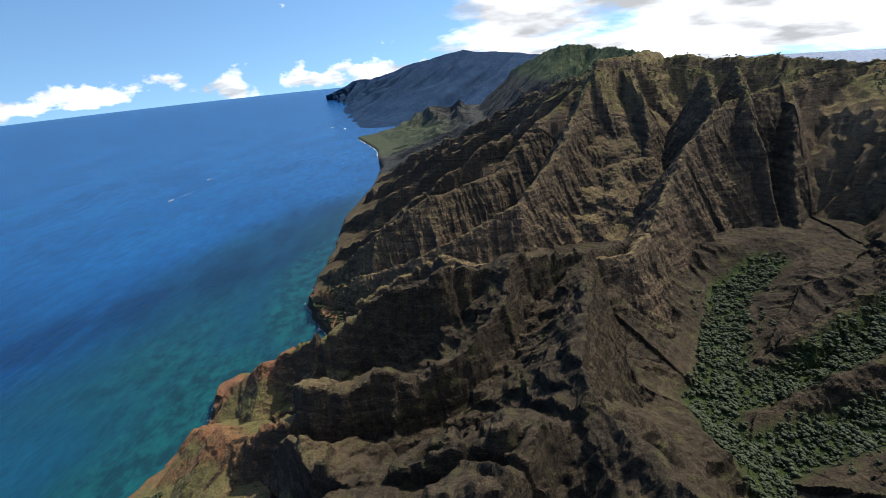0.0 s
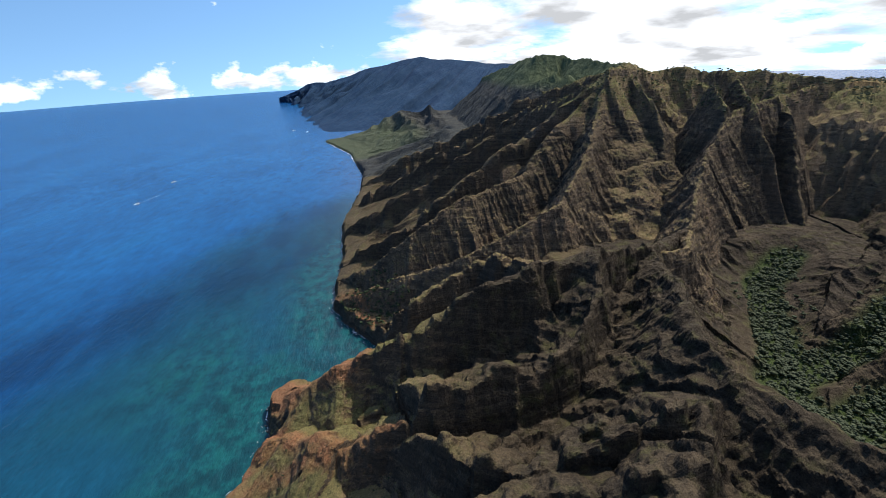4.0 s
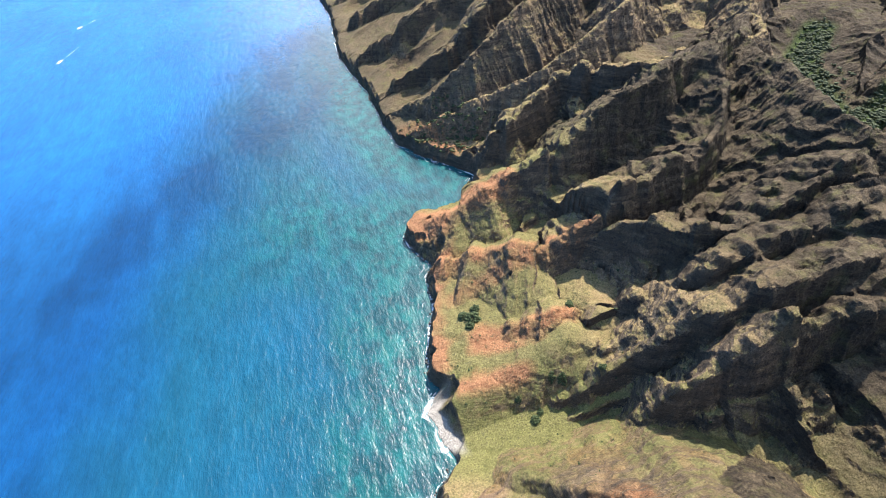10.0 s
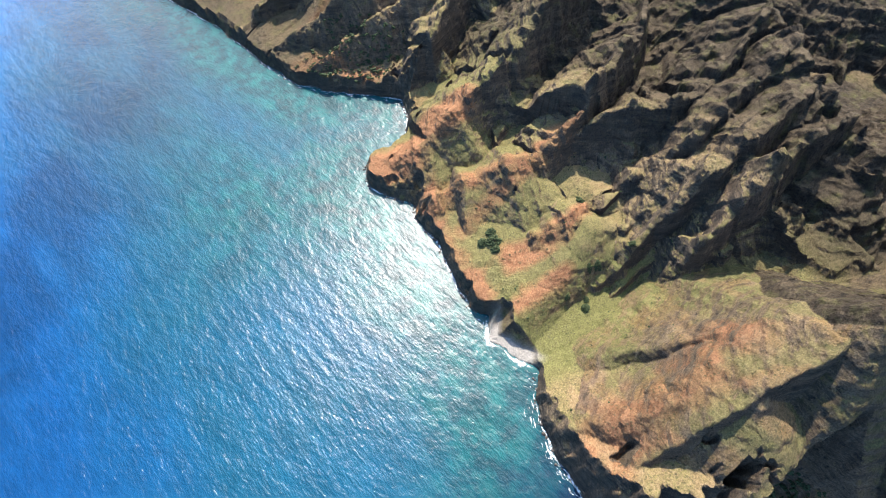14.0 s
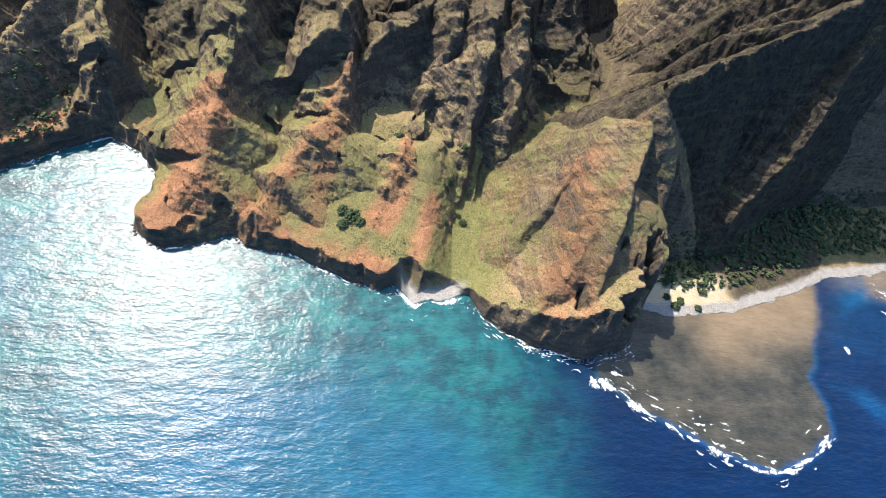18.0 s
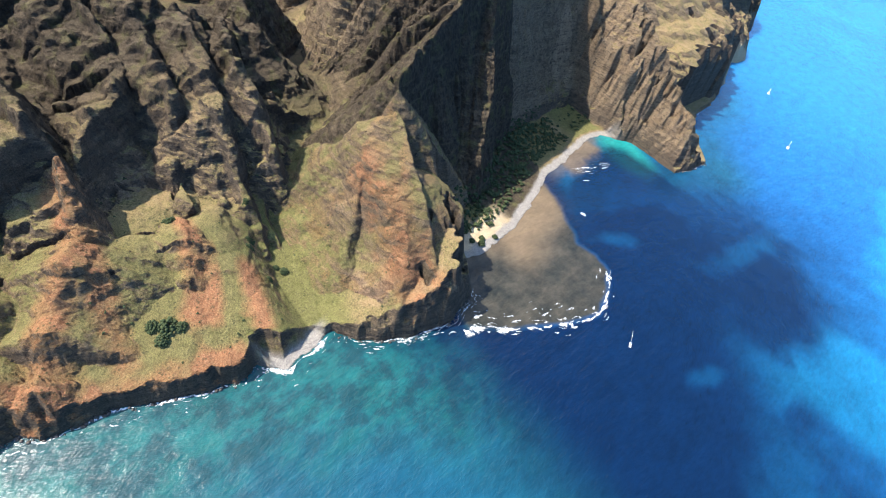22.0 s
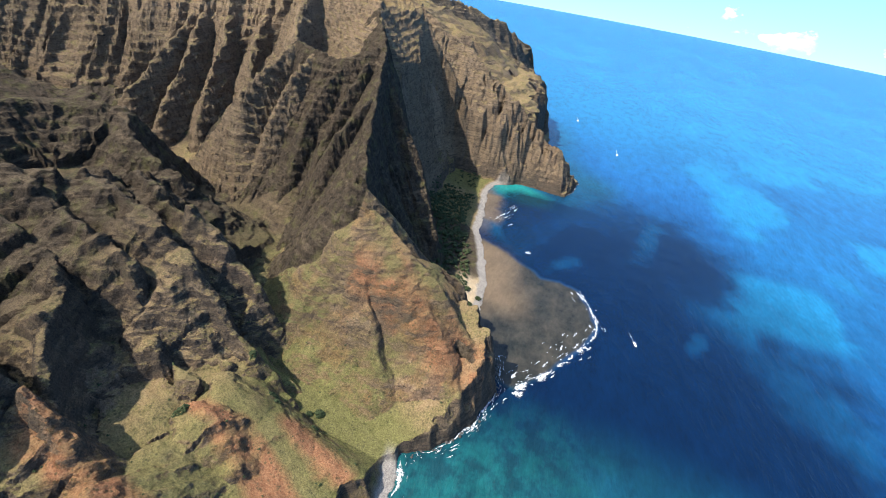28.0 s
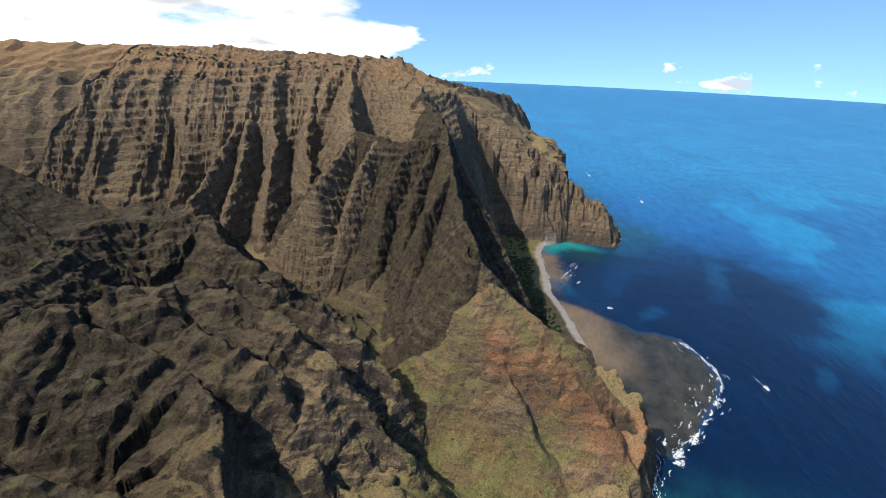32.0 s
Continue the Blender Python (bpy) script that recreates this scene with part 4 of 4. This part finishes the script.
# ---- plants ----
def leaf_material(name, a, b):
    m, add, link, bsdf = material(name)
    geo = add("ShaderNodeNewGeometry")
    fine = noise_node(add, link, geo.outputs["Position"], 0.9, 4)
    isle = geo.outputs["Random Per Island"]
    col = mixed(add, link, calc(add, link, "MULTIPLY", calc(add, link, "ADD", fine, isle), 0.6), a, b)
    link(col, bsdf.inputs["Base Color"])
    bsdf.inputs["Roughness"].default_value = 0.8
    bsdf.inputs["Specular IOR Level"].default_value = 0.2
    return m


def plain_material(name, colour, rough=0.6, metal=0.0, scale=2.0, vary=0.25):
    m, add, link, bsdf = material(name)
    geo = add("ShaderNodeNewGeometry")
    fine = noise_node(add, link, geo.outputs["Position"], scale, 4)
    dark = tuple(c * (1 - vary) for c in colour)
    link(mixed(add, link, fine, dark, colour), bsdf.inputs["Base Color"])
    bsdf.inputs["Roughness"].default_value, bsdf.inputs["Metallic"].default_value = rough, metal
    return m


MAT_LEAF = leaf_material("grey_green_leaves", (0.020, 0.030, 0.014), (0.085, 0.100, 0.056))
MAT_BUSH = leaf_material("bright_green_leaves", (0.018, 0.030, 0.012), (0.052, 0.068, 0.028))
MAT_BARK = plain_material("bark", (0.11, 0.085, 0.06), 0.9)
MAT_HULL = plain_material("white_gelcoat", (0.82, 0.82, 0.80), 0.25, vary=0.06)
MAT_GLASS = plain_material("tinted_glass", (0.03, 0.04, 0.05), 0.08, vary=0.1)
MAT_CANVAS = plain_material("blue_canvas", (0.10, 0.17, 0.30), 0.8)
MAT_METAL = plain_material("steel_rail", (0.55, 0.56, 0.58), 0.3, 1.0)
MAT_ROCK = plain_material("wet_basalt", (0.07, 0.06, 0.052), 0.7, scale=0.8, vary=0.5)


def foam_material():
    m, add, link, bsdf = material("sea_foam")
    geo = add("ShaderNodeNewGeometry")
    n = noise_node(add, link, geo.outputs["Position"], 0.45, 8, 0.85)
    link(mixed(add, link, n, (0.62, 0.68, 0.70), (0.88, 0.90, 0.90)), bsdf.inputs["Base Color"])
    bsdf.inputs["Roughness"].default_value = 0.9
    lace = calc(add, link, "MULTIPLY", ranged(add, link, n, 0.34, 0.66), 0.75)
    link(ranged(add, link, calc(add, link, "ADD", lace, calc(add, link, "MULTIPLY", attr(add, "body"), 0.45)), 0.62, 0.92), bsdf.inputs["Alpha"])
    return m


MAT_FOAM = foam_material()


def ground(x, y):
    h = terrain(np.atleast_1d(np.asarray(x, float)), np.atleast_1d(np.asarray(y, float)))[0]
    return h


def part(name, bm, mat, parent, label=""):
    me = bpy.data.meshes.new(name)
    bm.to_mesh(me)
    bm.free()
    me.materials.append(mat)
    ob = new(name, me)
    ob.parent = parent
    if label:
        tagged(ob, label)
    return ob


ICO = bmesh.new()
bmesh.ops.create_icosphere(ICO, subdivisions=1, radius=1.0)
ICO_V = np.array([v.co[:] for v in ICO.verts])
ICO_F = np.array([[v.index for v in f.verts] for f in ICO.faces])
ICO.free()


def clumps(centres, radii, rng, squash=0.8, spike=0.45):
    """Rough little leaf clumps: uneven balls with pulled-out points, as one array of vertices and triangles."""
    k, n = len(ICO_V), len(centres)
    v = ICO_V[None] * (1 + spike * (rng.random((n, k, 1)) - 0.35))
    v = v * radii[:, None, None] * np.array([1, 1, squash])
    v = v + centres[:, None]
    f = ICO_F[None] + (np.arange(n) * k)[:, None, None]
    return v.reshape(-1, 3), f.reshape(-1, 3)


def tri_object(name, v, f, mat):
    me = bpy.data.meshes.new(name)
    me.vertices.add(len(v))
    me.vertices.foreach_set("co", v.astype(np.float32).ravel())
    me.loops.add(f.size)
    me.loops.foreach_set("vertex_index", f.astype(np.int32).ravel())
    me.polygons.add(len(f))
    me.polygons.foreach_set("loop_start", np.arange(0, f.size, 3, dtype=np.int32))
    me.update(calc_edges=True)
    me.materials.append(mat)
    return new(name, me)


def forest(name, label, xs, ys, keep, count, size, mat, seed):
    """Many tree crowns over a part of the ground, each of several clumps."""
    rng = np.random.default_rng(seed)
    x, y = rng.uniform(*xs, count * 6), rng.uniform(*ys, count * 6)
    h, group, cover, dc = terrain(x, y)
    dv = valley_floor(x, y)[0]
    ok = keep(x, y, h, dv, dc, group) * (0.4 + 1.2 * vnoise(x / 22, y / 22, seed)) > rng.random(len(x))
    x, y, h = x[ok][:count], y[ok][:count], h[ok][:count]
    r = size * (0.55 + 0.9 * rng.random(len(x)) ** 1.5)
    cs, rs = [], []
    for j in range(8):
        a, q = rng.random(len(x)) * 6.28, rng.random(len(x)) * 0.85
        cs.append(np.stack([x + r * q * np.cos(a), y + r * q * np.sin(a), h + r * (0.45 + 0.55 * rng.random(len(x)))], 1))
        rs.append(r * (0.24 + 0.24 * rng.random(len(x))))
    v, f = clumps(np.concatenate(cs), np.concatenate(rs), rng, 0.8, 0.8)
    return tagged(tri_object(name, v, f, mat), label, "trees", kind="stuff")


forest("valley_trees", "dense grey-green tree crowns along the valley stream", (150, 460), (20, 520),
       lambda x, y, h, dv, dc, g: step(21, 11, dv) * step(25, 60, y), 3000, 2.3, MAT_LEAF, 11)
forest("gully_trees", "tree crowns in the side gullies of the valley", (260, 470), (150, 440),
       lambda x, y, h, dv, dc, g: 0.25 * (g == 8) * step(40, 24, dv) + 0.05 * (g == 7), 700, 2.0, MAT_LEAF, 12)
forest("beach_trees", "dark low trees on the flat behind the lagoon beach", (-280, -120), (-400, -15),
       lambda x, y, h, dv, dc, g: (dc > 22) * step(34, 24, h) * np.maximum(step(-330, -280, y), 0.08) * (1 - 0.9 * (step(34, 20, dc) * (y > -110))), 900, 2.7, MAT_BUSH, 13)
forest("slope_scrub", "scattered low scrub on the grassy coastal slopes", (-300, 20), (90, 480),
       lambda x, y, h, dv, dc, g: 0.10 * (dc > 6) * (h < 70), 420, 0.9, MAT_BUSH, 14)
forest("north_scrub", "green scrub in a gully above the northern shore", (-190, -60), (500, 600),
       lambda x, y, h, dv, dc, g: (h > 12) * (h < 60) * step(70, 30, np.abs(y - 545 - 0.3 * (x + 150))), 260, 2.2, MAT_BUSH, 15)
forest("summit_scrub", "green bushes over the mountain tops", (200, 760), (520, 1000),
       lambda x, y, h, dv, dc, g: step(225, 250, h) * 0.8, 2200, 1.8, MAT_LEAF, 16)


def shrub(x, y, size, seed):
    rng = np.random.default_rng(seed)
    z = float(ground(x, y)[0])
    top = tagged(new("shrub"), "dense dark green shrub on the grassy slope", "shrub", "shrubs on the slope")
    top.location = (x, y, z)
    bm = bmesh.new()
    for j in range(5):
        a, ln = j * 1.26 + rng.random(), size * (0.5 + 0.3 * rng.random())
        tip = Vector((math.cos(a) * ln * 0.7, math.sin(a) * ln * 0.7, ln * 0.8))
        m = tip.to_track_quat("Z", "Y").to_matrix().to_4x4()
        bmesh.ops.create_cone(bm, segments=5, radius1=0.05 * size, radius2=0.015 * size, depth=tip.length, matrix=Matrix.Translation(tip / 2 + Vector((0, 0, -0.1))) @ m)
    part("stems", bm, MAT_BARK, top)
    n = 90
    a, q = rng.random(n) * 6.28, np.sqrt(rng.random(n)) * size * (0.85 + 0.3 * rng.random(n))
    hz = size * (0.25 + 0.6 * rng.random(n)) * (1.1 - 0.6 * (q / size) ** 2)
    gz = ground(x + q * np.cos(a), y + q * np.sin(a)) - z
    v, f = clumps(np.stack([q * np.cos(a), q * np.sin(a), hz + gz], 1), size * (0.12 + 0.12 * rng.random(n)), rng, 0.85, 0.6)
    crown = tri_object("foliage", v, f, MAT_BUSH)
    crown.parent = top
    return top


for i, (x, y, size) in enumerate([(-212, 246, 5.6), (-219, 253, 4.4), (-207, 254, 4.2), (-217, 239, 3.8), (-140, 211, 3.2), (-137, 215, 2.2), (-170, 164, 3.4), (-177, 168, 2.8), (-198, 150, 3.4),
                                  (-192, 154, 2.4), (-145, 154, 2.6), (-262, -42, 4.2), (-257, -48, 3.4), (-254, -36, 3.0), (-263, -64, 3.2), (-248, -74, 2.8), (-205, 166, 2.2)]):
    shrub(x, y, size, 300 + i)


def rim_tree(seed):
    rng = np.random.default_rng(seed)
    top = tagged(new("tree"), "small dark tree standing on the plateau rim", "tree", "trees along the plateau rim")
    hgt = 2.4 + 1.2 * rng.random()
    bm = bmesh.new()
    bmesh.ops.create_cone(bm, segments=7, radius1=0.28, radius2=0.1, depth=hgt + 1.0, matrix=Matrix.Translation((0, 0, hgt / 2 - 0.5)))
    for j in range(4):
        a = j * 1.6 + rng.random()
        tip = Vector((math.cos(a) * 1.5, math.sin(a) * 1.5, 1.2))
        m = tip.to_track_quat("Z", "Y").to_matrix().to_4x4()
        bmesh.ops.create_cone(bm, segments=5, radius1=0.1, radius2=0.03, depth=tip.length, matrix=Matrix.Translation(Vector((0, 0, hgt * 0.55)) + tip / 2) @ m)
    part("trunk", bm, MAT_BARK, top)
    n = 46
    a, q = rng.random(n) * 6.28, np.sqrt(rng.random(n)) * 1.9
    hz = hgt * (0.5 + 0.65 * rng.random(n)) - 0.35 * q
    v, f = clumps(np.stack([q * np.cos(a), q * np.sin(a), hz], 1), 0.45 + 0.5 * rng.random(n), rng, 0.8, 0.6)
    crown = tri_object("crown", v, f, MAT_LEAF)
    crown.parent = top
    return top


rng = np.random.default_rng(77)
protos = [rim_tree(400 + i) for i in range(4)]
spots = []
while len(spots) < 70:
    u = rng.random()
    px, py = np.interp(u, [0, 0.25, 0.6, 1.0], [60, 170, 332, 470]), np.interp(u, [0, 0.25, 0.6, 1.0], [-410, -334, -288, -246])
    spots.append((px + rng.normal(0, 3), py - abs(rng.normal(0, 6)) - 1))
sx, sy = np.array(spots).T
sz = ground(sx, sy)
for i in range(70):
    m = Matrix.Translation((sx[i], sy[i], sz[i])) @ Matrix.Rotation(6.28 * rng.random(), 4, "Z")
    if i < 4:
        protos[i].matrix_basis = m
    else:
        copy_thing(protos[i % 4], m)


# ---- boats and wakes ----
def boat(x, y, heading, length, label, cabin=True):
    top = tagged(new("motor_boat"), label, "boat", "boats off the coast")
    L, B = length, length * 0.30

    def box(bm, cx, cy, cz, sx, sy, sz, taper=1.0):
        g = bmesh.ops.create_cube(bm, size=1.0)["verts"]
        for v in g:
            k = taper if v.co.z > 0 else 1.0
            v.co = Vector((cx + v.co.x * sx * k, cy + v.co.y * sy * k, cz + v.co.z * sz))

    for s in (-1, 1):
        bm = bmesh.new()
        rings = []
        for t in np.linspace(-0.5, 0.5, 9):
            w = B * 0.16 * (1 - max(0, (t - 0.05) / 0.45) ** 2 * 0.96)
            keel = -0.35 + 0.5 * max(0, t - 0.3)
            rings.append([bm.verts.new((s * B * 0.34 + dx * w, t * L, zz)) for dx, zz in ((-1, 0.75), (-0.75, 0.0), (0, keel), (0.75, 0.0), (1, 0.75))])
        for r0, r1 in zip(rings, rings[1:]):
            for j in range(4):
                bm.faces.new((r0[j], r0[j + 1], r1[j + 1], r1[j]))
            bm.faces.new((r0[4], r0[0], r1[0], r1[4]))
        bm.faces.new(rings[0])
        bm.faces.new(rings[-1][::-1])
        bmesh.ops.recalc_face_normals(bm, faces=bm.faces)
        part("hull", bm, MAT_HULL, top)
    bm = bmesh.new()
    box(bm, 0, -0.02 * L, 0.82, B * 0.95, L * 0.82, 0.18)
    bmesh.ops.bevel(bm, geom=bm.edges[:], offset=0.05, segments=1, affect="EDGES")
    part("deck", bm, MAT_HULL, top)
    if cabin:
        bm = bmesh.new()
        box(bm, 0, 0.02 * L, 1.55, B * 0.72, L * 0.34, 1.3, 0.86)
        bmesh.ops.bevel(bm, geom=bm.edges[:], offset=0.12, segments=2, affect="EDGES")
        cab = part("cabin", bm, MAT_HULL, top)
        bm = bmesh.new()
        box(bm, 0, 0.02 * L, 1.75, B * 0.70, L * 0.345, 0.42, 0.95)
        part("window_band", bm, MAT_GLASS, cab, "dark tinted cabin windows")
        bm = bmesh.new()
        box(bm, 0, -0.20 * L, 2.3, B * 0.8, L * 0.3, 0.08)
        part("canopy", bm, MAT_CANVAS, top, "blue canvas sun canopy")
    for s in (-1, 1):
        bm = bmesh.new()
        box(bm, s * B * 0.45, 0.1 * L, 1.35, 0.06, L * 0.5, 0.06)
        for t in (-0.12, 0.05, 0.2, 0.34):
            box(bm, s * B * 0.45, t * L, 1.1, 0.05, 0.05, 0.5)
        part("railing", bm, MAT_METAL, top)
    top.matrix_basis = pose(x, y, 0.05, 0, 0, heading)
    return top


def foam_strip(name, pts, widths, label, seed, z=0.12, cat="foam"):
    """A flat tongue of broken foam that follows a line on the water."""
    n = len(pts)
    rg = np.random.default_rng(seed)
    vs, body, quads = [], [], []
    m = 9
    p = np.array(pts, float)
    tan = np.gradient(p, axis=0)
    nor = np.stack([-tan[:, 1], tan[:, 0]], 1) / (np.hypot(*tan.T)[:, None] + 1e-9)
    for i in range(n):
        for j in range(m):
            u = j / (m - 1) * 2 - 1
            q = p[i] + nor[i] * widths[i] * u
            vs.append((q[0], q[1], z + 0.03 * rg.random()))
            end = min(1.0, 6 * min(i, n - 1 - i) / max(n - 1, 1))
            body.append((1 - abs(u) ** 1.5) * (0.35 + 0.65 * end))
    for i in range(n - 1):
        for j in range(m - 1):
            a = i * m + j
            quads.append((a, a + m, a + m + 1, a + 1))
    ob = mesh_from(name, np.array(vs), np.array(quads), MAT_FOAM, {"body": np.array(body)})
    return tagged(ob, label, cat, kind="stuff")


def wake(x, y, heading, length, width, seed):
    d = np.array((math.sin(radians(heading)), -math.cos(radians(heading))))
    t = np.linspace(0, 1, 24)
    pts = np.array((x, y)) + d * (t * length)[:, None]
    foam_strip("wake", pts, width * (0.35 + 0.65 * t), "white wake trailing behind a boat", seed, 0.10, "wake")


for i, (x, y, hd, ln, wk) in enumerate([(-295, -198, 100, 7, 0), (-436, -80, 20, 7, 16), (-398, -752, 5, 16, 40), (-812, 1255, 165, 18, 80), (-822, 1495, 150, 16, 55),
                                        (-668, 2550, 120, 24, 60), (-580, 2465, 150, 20, 40), (-284, -985, 10, 18, 40)]):
    boat(x, y, hd, ln, "white motor catamaran " + ("moored in the lagoon" if not wk else "under way with a white wake"))
    if wk:
        wake(x + ln * 0.45 * math.sin(radians(hd)), y - ln * 0.45 * math.cos(radians(hd)), hd, wk, 0.4 + ln * 0.045, 500 + i)


# ---- surf ----
def shore_line(y0, y1, off):
    """Points along the water's edge between two stations of the coast."""
    pts = np.array(COAST, float)
    seg = np.r_[0, np.cumsum(np.hypot(*np.diff(pts, axis=0).T))]
    s = np.arange(0, seg[-1], 2.2)
    p = np.stack([np.interp(s, seg, pts[:, c]) for c in (0, 1)], 1)
    p = p[(p[:, 1] < y0) & (p[:, 1] > y1)]
    for _ in range(6):
        d = coast_distance(p[:, 0] + 4 * fbm(p[:, 0] / 18, p[:, 1] / 18, 23) + 1.5 * fbm(p[:, 0] / 6, p[:, 1] / 6, 24), p[:, 1] + 4 * fbm(p[:, 0] / 18, p[:, 1] / 18, 33))
        tan = np.gradient(p, axis=0)
        nor = np.stack([tan[:, 1], -tan[:, 0]], 1) / (np.hypot(*tan.T)[:, None] + 1e-9)
        p = p + nor * ((d + off) * 0.5)[:, None]
    return p


for i, (y0, y1, w, off) in enumerate([(2100, 1560, 3.6, 3.0), (1560, 1150, 1.8, 2.0), (1150, 760, 1.6, 2.0), (760, 560, 1.8, 1.8), (560, 420, 1.5, 1.5), (416, 345, 2.0, 1.6), (342, 215, 1.8, 1.6), (208, 146, 3.2, 2.0), (140, 40, 1.7, 1.6), (-440, -700, 1.6, 1.6)]):
    p = shore_line(y0, y1, off)
    if len(p) > 6:
        k = np.arange(len(p))
        wd = w * np.maximum(0.04, 2.1 * vnoise(k / 5.0, k * 0.0, 600 + i) - 0.45) * (1.0 if w > 3 else 0.8)
        foam_strip("surf", p, wd, "white surf washing along the foot of the cliffs", 610 + i)

# breakers on the outer edge of the reef: middle, length, heading along the crest, half width
for i, (x, y, ln, hd, w) in enumerate([(-333, 46, 10, 40, 3.4), (-335, 36, 15, 55, 4.2), (-326, 26, 9, 75, 2.0), (-353, 13, 20, 58, 3.4), (-366, -10, 10, 64, 2.0), (-374, -24, 9, 66, 1.3), (-383, -42, 15, 64, 2.8),
                                       (-392, -66, 12, 74, 1.8), (-396, -88, 24, 92, 2.8), (-389, -112, 18, 112, 2.6), (-374, -136, 16, 128, 1.6), (-350, -2, 9, 60, 1.0), (-362, -34, 8, 66, 0.9), (-372, -62, 9, 78, 0.9),
                                       (-238, -288, 14, 70, 2.0), (-256, -262, 10, 60, 1.4), (-252, -316, 10, 80, 1.4), (-316, 62, 14, 95, 1.0), (-308, 100, 12, 60, 1.2)]):
    k = np.arange(30)
    ln = ln * 1.3
    u = np.linspace(-0.5, 0.5, 30) * ln
    off = 2.2 * fbm(k / 16.0, k * 0.0 + i, 630 + i, 2) - 0.006 * u * u
    c, s = math.cos(radians(hd)), math.sin(radians(hd))
    pts = np.stack([x + u * -c - off * s, y + u * -s + off * c], 1)
    foam_strip("breaker", pts, 1.5 * w * (0.3 + 1.0 * vnoise(k / 6.0, np.zeros(30), 640 + i)) * np.sqrt(np.clip(1 - (2 * u / ln) ** 2, 0.03, 1)), "white breakers on the edge of the reef", 650 + i)


# broken flecks of foam, scattered along a line on the water
def foam_flecks(name, label, line, count, spread, size, seed):
    rg = np.random.default_rng(seed)
    p = np.array(line, float)
    seg = np.r_[0, np.cumsum(np.hypot(*np.diff(p, axis=0).T))]
    u = rg.random(count) * seg[-1]
    c = np.stack([np.interp(u, seg, p[:, i]) for i in (0, 1)], 1)
    d = np.stack([np.interp(u + 3, seg, p[:, i]) - np.interp(u - 3, seg, p[:, i]) for i in (0, 1)], 1)
    d = d / (np.hypot(*d.T)[:, None] + 1e-9)
    nrm = np.stack([-d[:, 1], d[:, 0]], 1)
    c = c + nrm * rg.normal(0, 1, (count, 1)) * spread
    ln, wd = size * (0.5 + 2.2 * rg.random(count) ** 2), size * (0.18 + 0.5 * rg.random(count) ** 2)
    vs, body, quads = [], [], []
    for k in range(count):
        b = len(vs)
        bend = rg.normal(0, 0.25)
        for i in range(7):
            a = i / 6 * 2 - 1
            half = wd[k] * max(0.05, 1 - a * a) * (0.6 + 0.8 * rg.random())
            for j in (-1, 0, 1):
                q = c[k] + d[k] * a * ln[k] + nrm[k] * (j * half + bend * ln[k] * a * a)
                vs.append((q[0], q[1], 0.12 + 0.04 * rg.random()))
                body.append(1.0 if j == 0 else 0.25)
        quads += [(b + 3 * i + j, b + 3 * i + 3 + j, b + 3 * i + 4 + j, b + 3 * i + 1 + j) for i in range(6) for j in (0, 1)]
    ob = mesh_from(name, np.array(vs), np.array(quads), MAT_FOAM, {"body": np.array(body)})
    return tagged(ob, label, "foam", kind="stuff")


foam_flecks("reef_foam", "scattered white foam over the outer edge of the reef", REEF[2:9], 60, 5.0, 2.6, 701)
foam_flecks("reef_foam", "thin lines of foam drifting over the brown reef", [(-318, 38), (-340, 8), (-352, -14), (-366, -44), (-372, -84)], 30, 8.0, 1.5, 702)
foam_flecks("shore_foam", "broken foam drifting off the foot of the cliffs", shore_line(420, 120, 7.0), 120, 4.0, 1.2, 703)
foam_flecks("shore_foam", "broken foam at the foot of the headland", shore_line(130, 10, 4.0), 90, 3.0, 1.6, 704)
foam_flecks("shore_foam", "white foam along the rocks of the northern shore", shore_line(720, 430, 3.0), 90, 2.5, 1.8, 705)
foam_flecks("lagoon_foam", "white surf over the inner reef beside the beach", [(-228, -262), (-244, -290), (-250, -330)], 36, 5.0, 2.2, 706)


# ---- boulders along the shore ----
def boulders():
    rg = np.random.default_rng(91)
    p = np.concatenate([shore_line(480, 215, 0.5), shore_line(140, 20, 0.5), shore_line(-430, -640, 0.5), shore_line(760, 500, 0.5)])
    p = p[rg.random(len(p)) < 0.9]
    p = np.repeat(p, 2, 0) + rg.normal(0, 1.4, (len(p) * 2, 2))
    r = 0.4 + 1.3 * rg.random(len(p)) ** 2
    v, f = clumps(np.stack([p[:, 0], p[:, 1], 0.1 + 0 * r], 1), r, rg, 0.7, 0.5)
    tagged(tri_object("boulders", v, f, MAT_ROCK), "dark wet boulders at the foot of the sea cliffs", "boulders", kind="stuff")


boulders()
